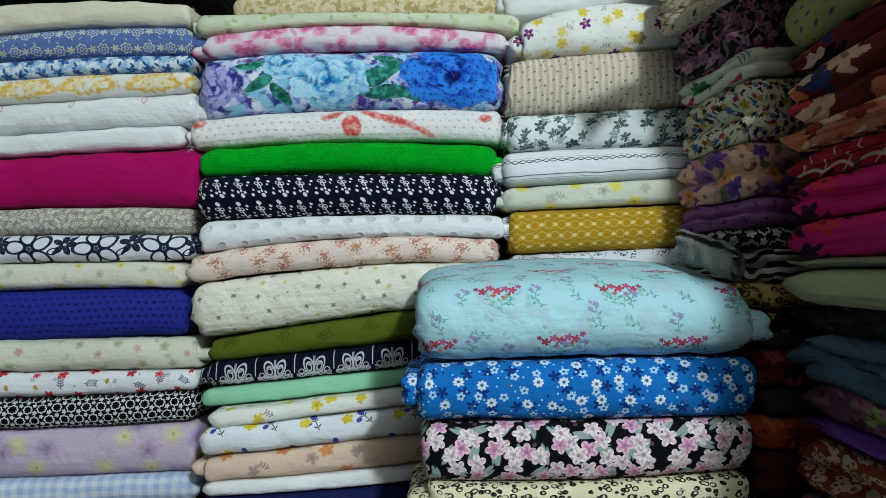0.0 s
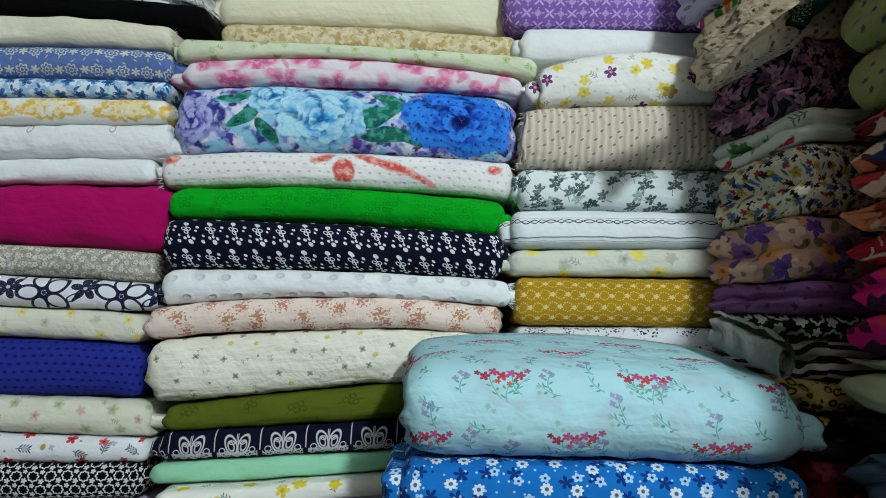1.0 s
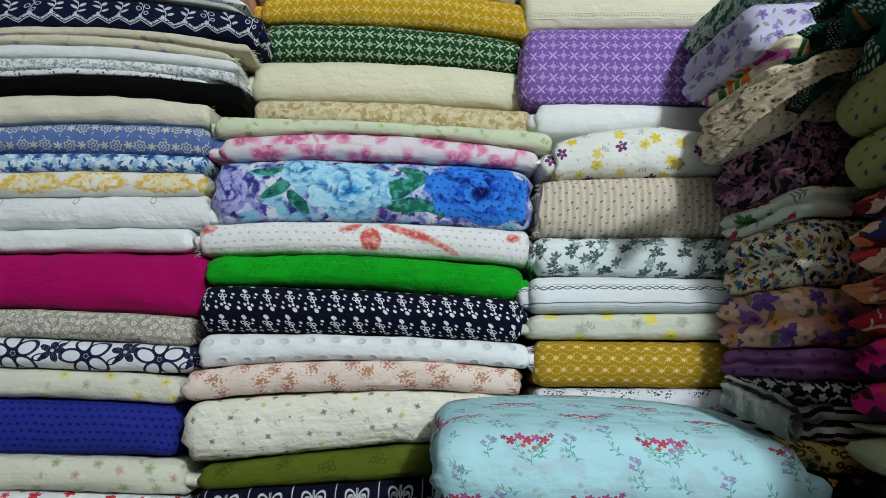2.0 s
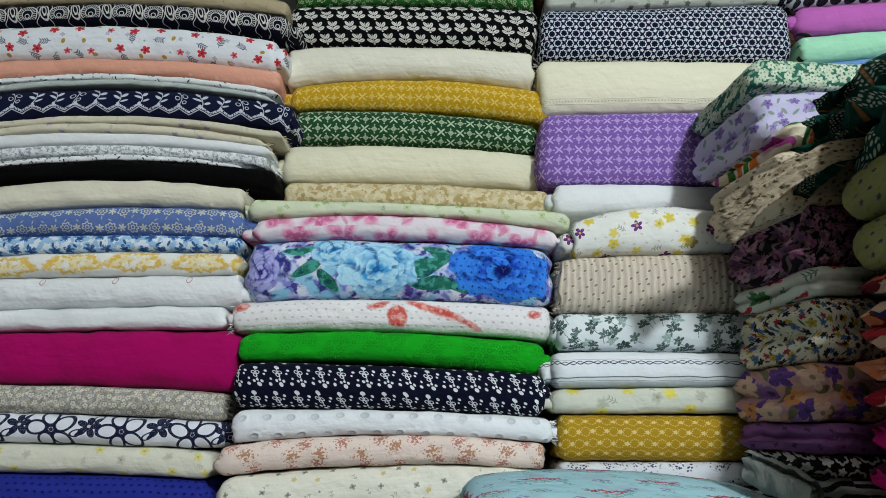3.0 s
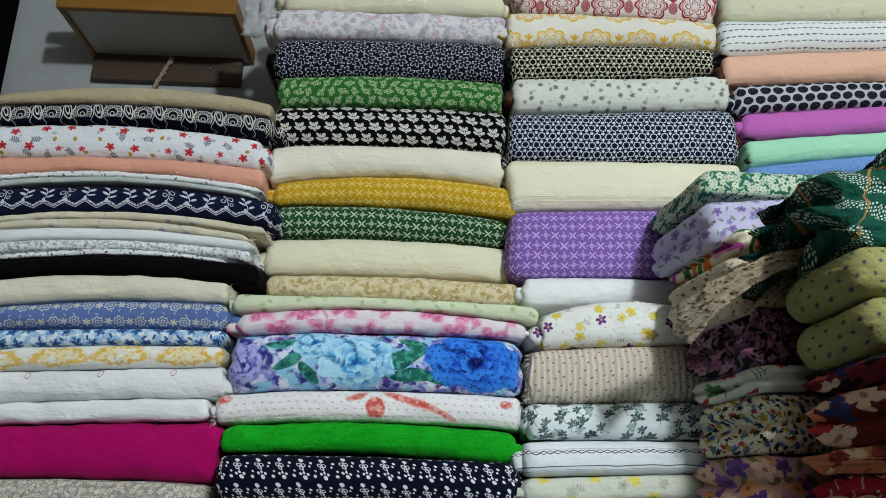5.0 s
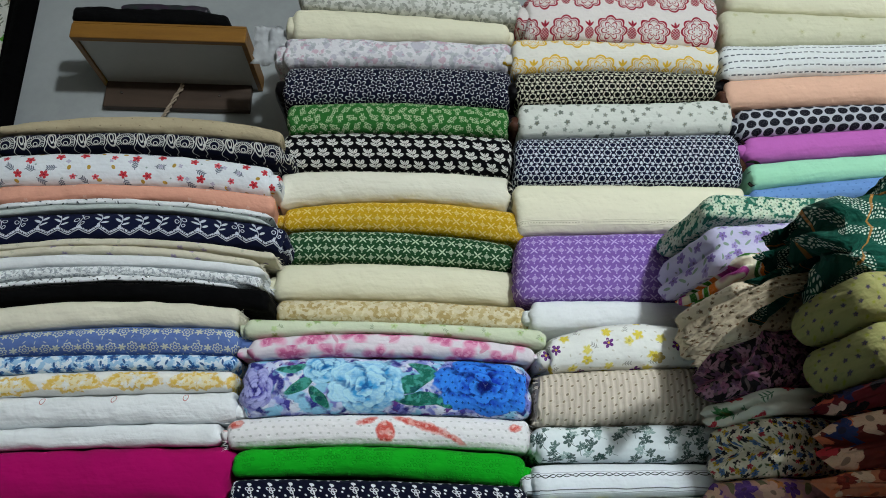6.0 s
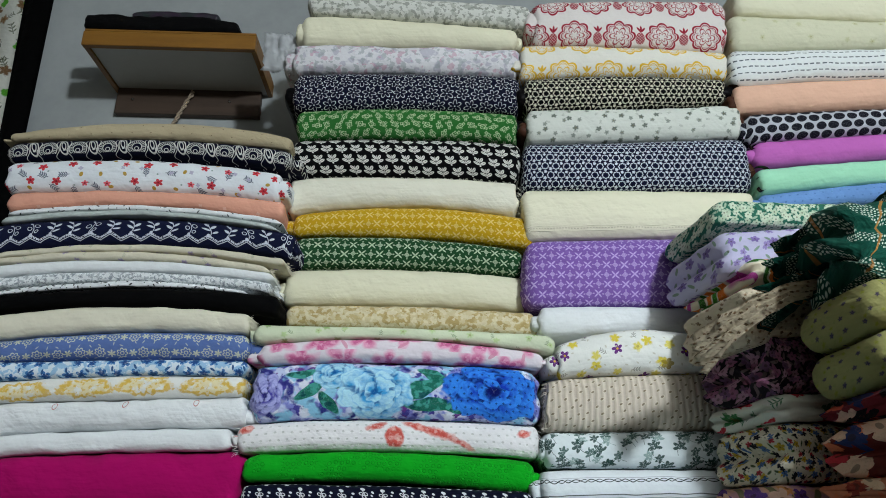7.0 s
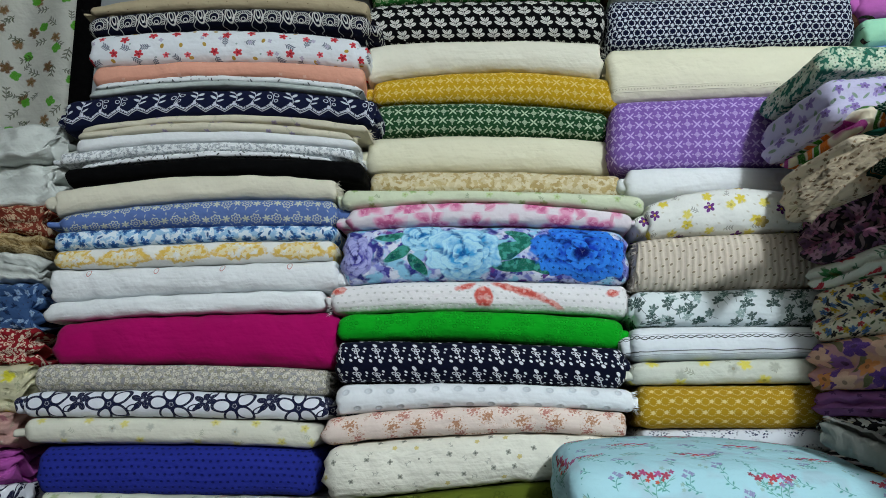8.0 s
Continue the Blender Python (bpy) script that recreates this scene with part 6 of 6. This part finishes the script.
# things lying on the shelf
bag = folded("black_cloth", "flat black cloth bag lying on the wall shelf", -1.075, -0.615, 1.662, (2.65, 2.65, 2.65), (2.688, 2.706, 2.684), depth=0.22, wr=3.4, endr=0.03, name="cloth_bag", category="bag")
packet = folded("green_print", "dark printed packet lying on a black bag", -0.945, -0.7, 1.69, (2.704, 2.706, 2.702), (2.73, 2.732, 2.728), depth=0.16, wr=1.5, endr=0.01, name="packet", category="packet")

# the bulb that lights the shop
bulb = tagged(new("ceiling_bulb"), "lit white bulb hanging under the ceiling behind the viewer", "lamp")
tube("cable", [(LAMP[0], LAMP[1], 3.1), (LAMP[0], LAMP[1], LAMP[2] + 0.19)], 0.004, MATS["black_plastic"], bulb)
tube("socket", [(LAMP[0], LAMP[1], LAMP[2] + 0.2), (LAMP[0], LAMP[1], LAMP[2] + 0.11)], 0.02, MATS["black_plastic"], bulb)

# satin ribbon loops at the ends of the upper cloths
def ribbon_loop(parent, x, y, z, r, width, tilt, squash=1.0):
    grid = []
    for i in range(22):
        a = -2.3 + 4.6 * i / 21
        c = pose(x, y, z, 0, tilt, 0) @ Vector((r * math.cos(a) * squash, 0, r * math.sin(a)))
        grid.append([tuple(c + Vector((0.004 * math.sin(a * 2), width * (j / 4 - 0.5), 0))) for j in range(5)])
    loop = sheet("ribbon_loop", "satin_ribbon", "", "", grid, 0.0008)
    loop.parent = parent
    loop["label"] = "shiny brown satin ribbon loop"


ribbon_loop(ring_cloth, 0.628, 1.535, 2.418, 0.022, 0.03, 10, 0.7)
ribbon_loop(rose_cloth, 0.660, 1.53, 2.312, 0.022, 0.03, -25)
ribbon_loop(rose_cloth, 0.665, 1.515, 2.285, 0.026, 0.012, 25, 0.8)
ribbon_loop(daisy_cloth, 0.667, 1.515, 2.198, 0.017, 0.014, 0)
ribbon_loop(daisy_cloth, 0.664, 1.512, 2.168, 0.017, 0.014, 20)

# crumpled film at the end of the upper cloth
grid = [[(-0.54 + 0.09 * j / 11 + 0.01 * noise.noise(Vector((i * 0.6, j * 0.5, 1))), 1.575 + 0.02 * noise.noise(Vector((i * 0.5, j * 0.6, 7))), 2.585 - 0.11 * i / 11 + 0.014 * noise.noise(Vector((j * 0.5, i * 0.4, 3)))) for j in range(12)] for i in range(12)]
sheet("plastic_wrapper", "clear_film", "crumpled pale plastic wrapper hanging beside the stack", "wrapper", grid)
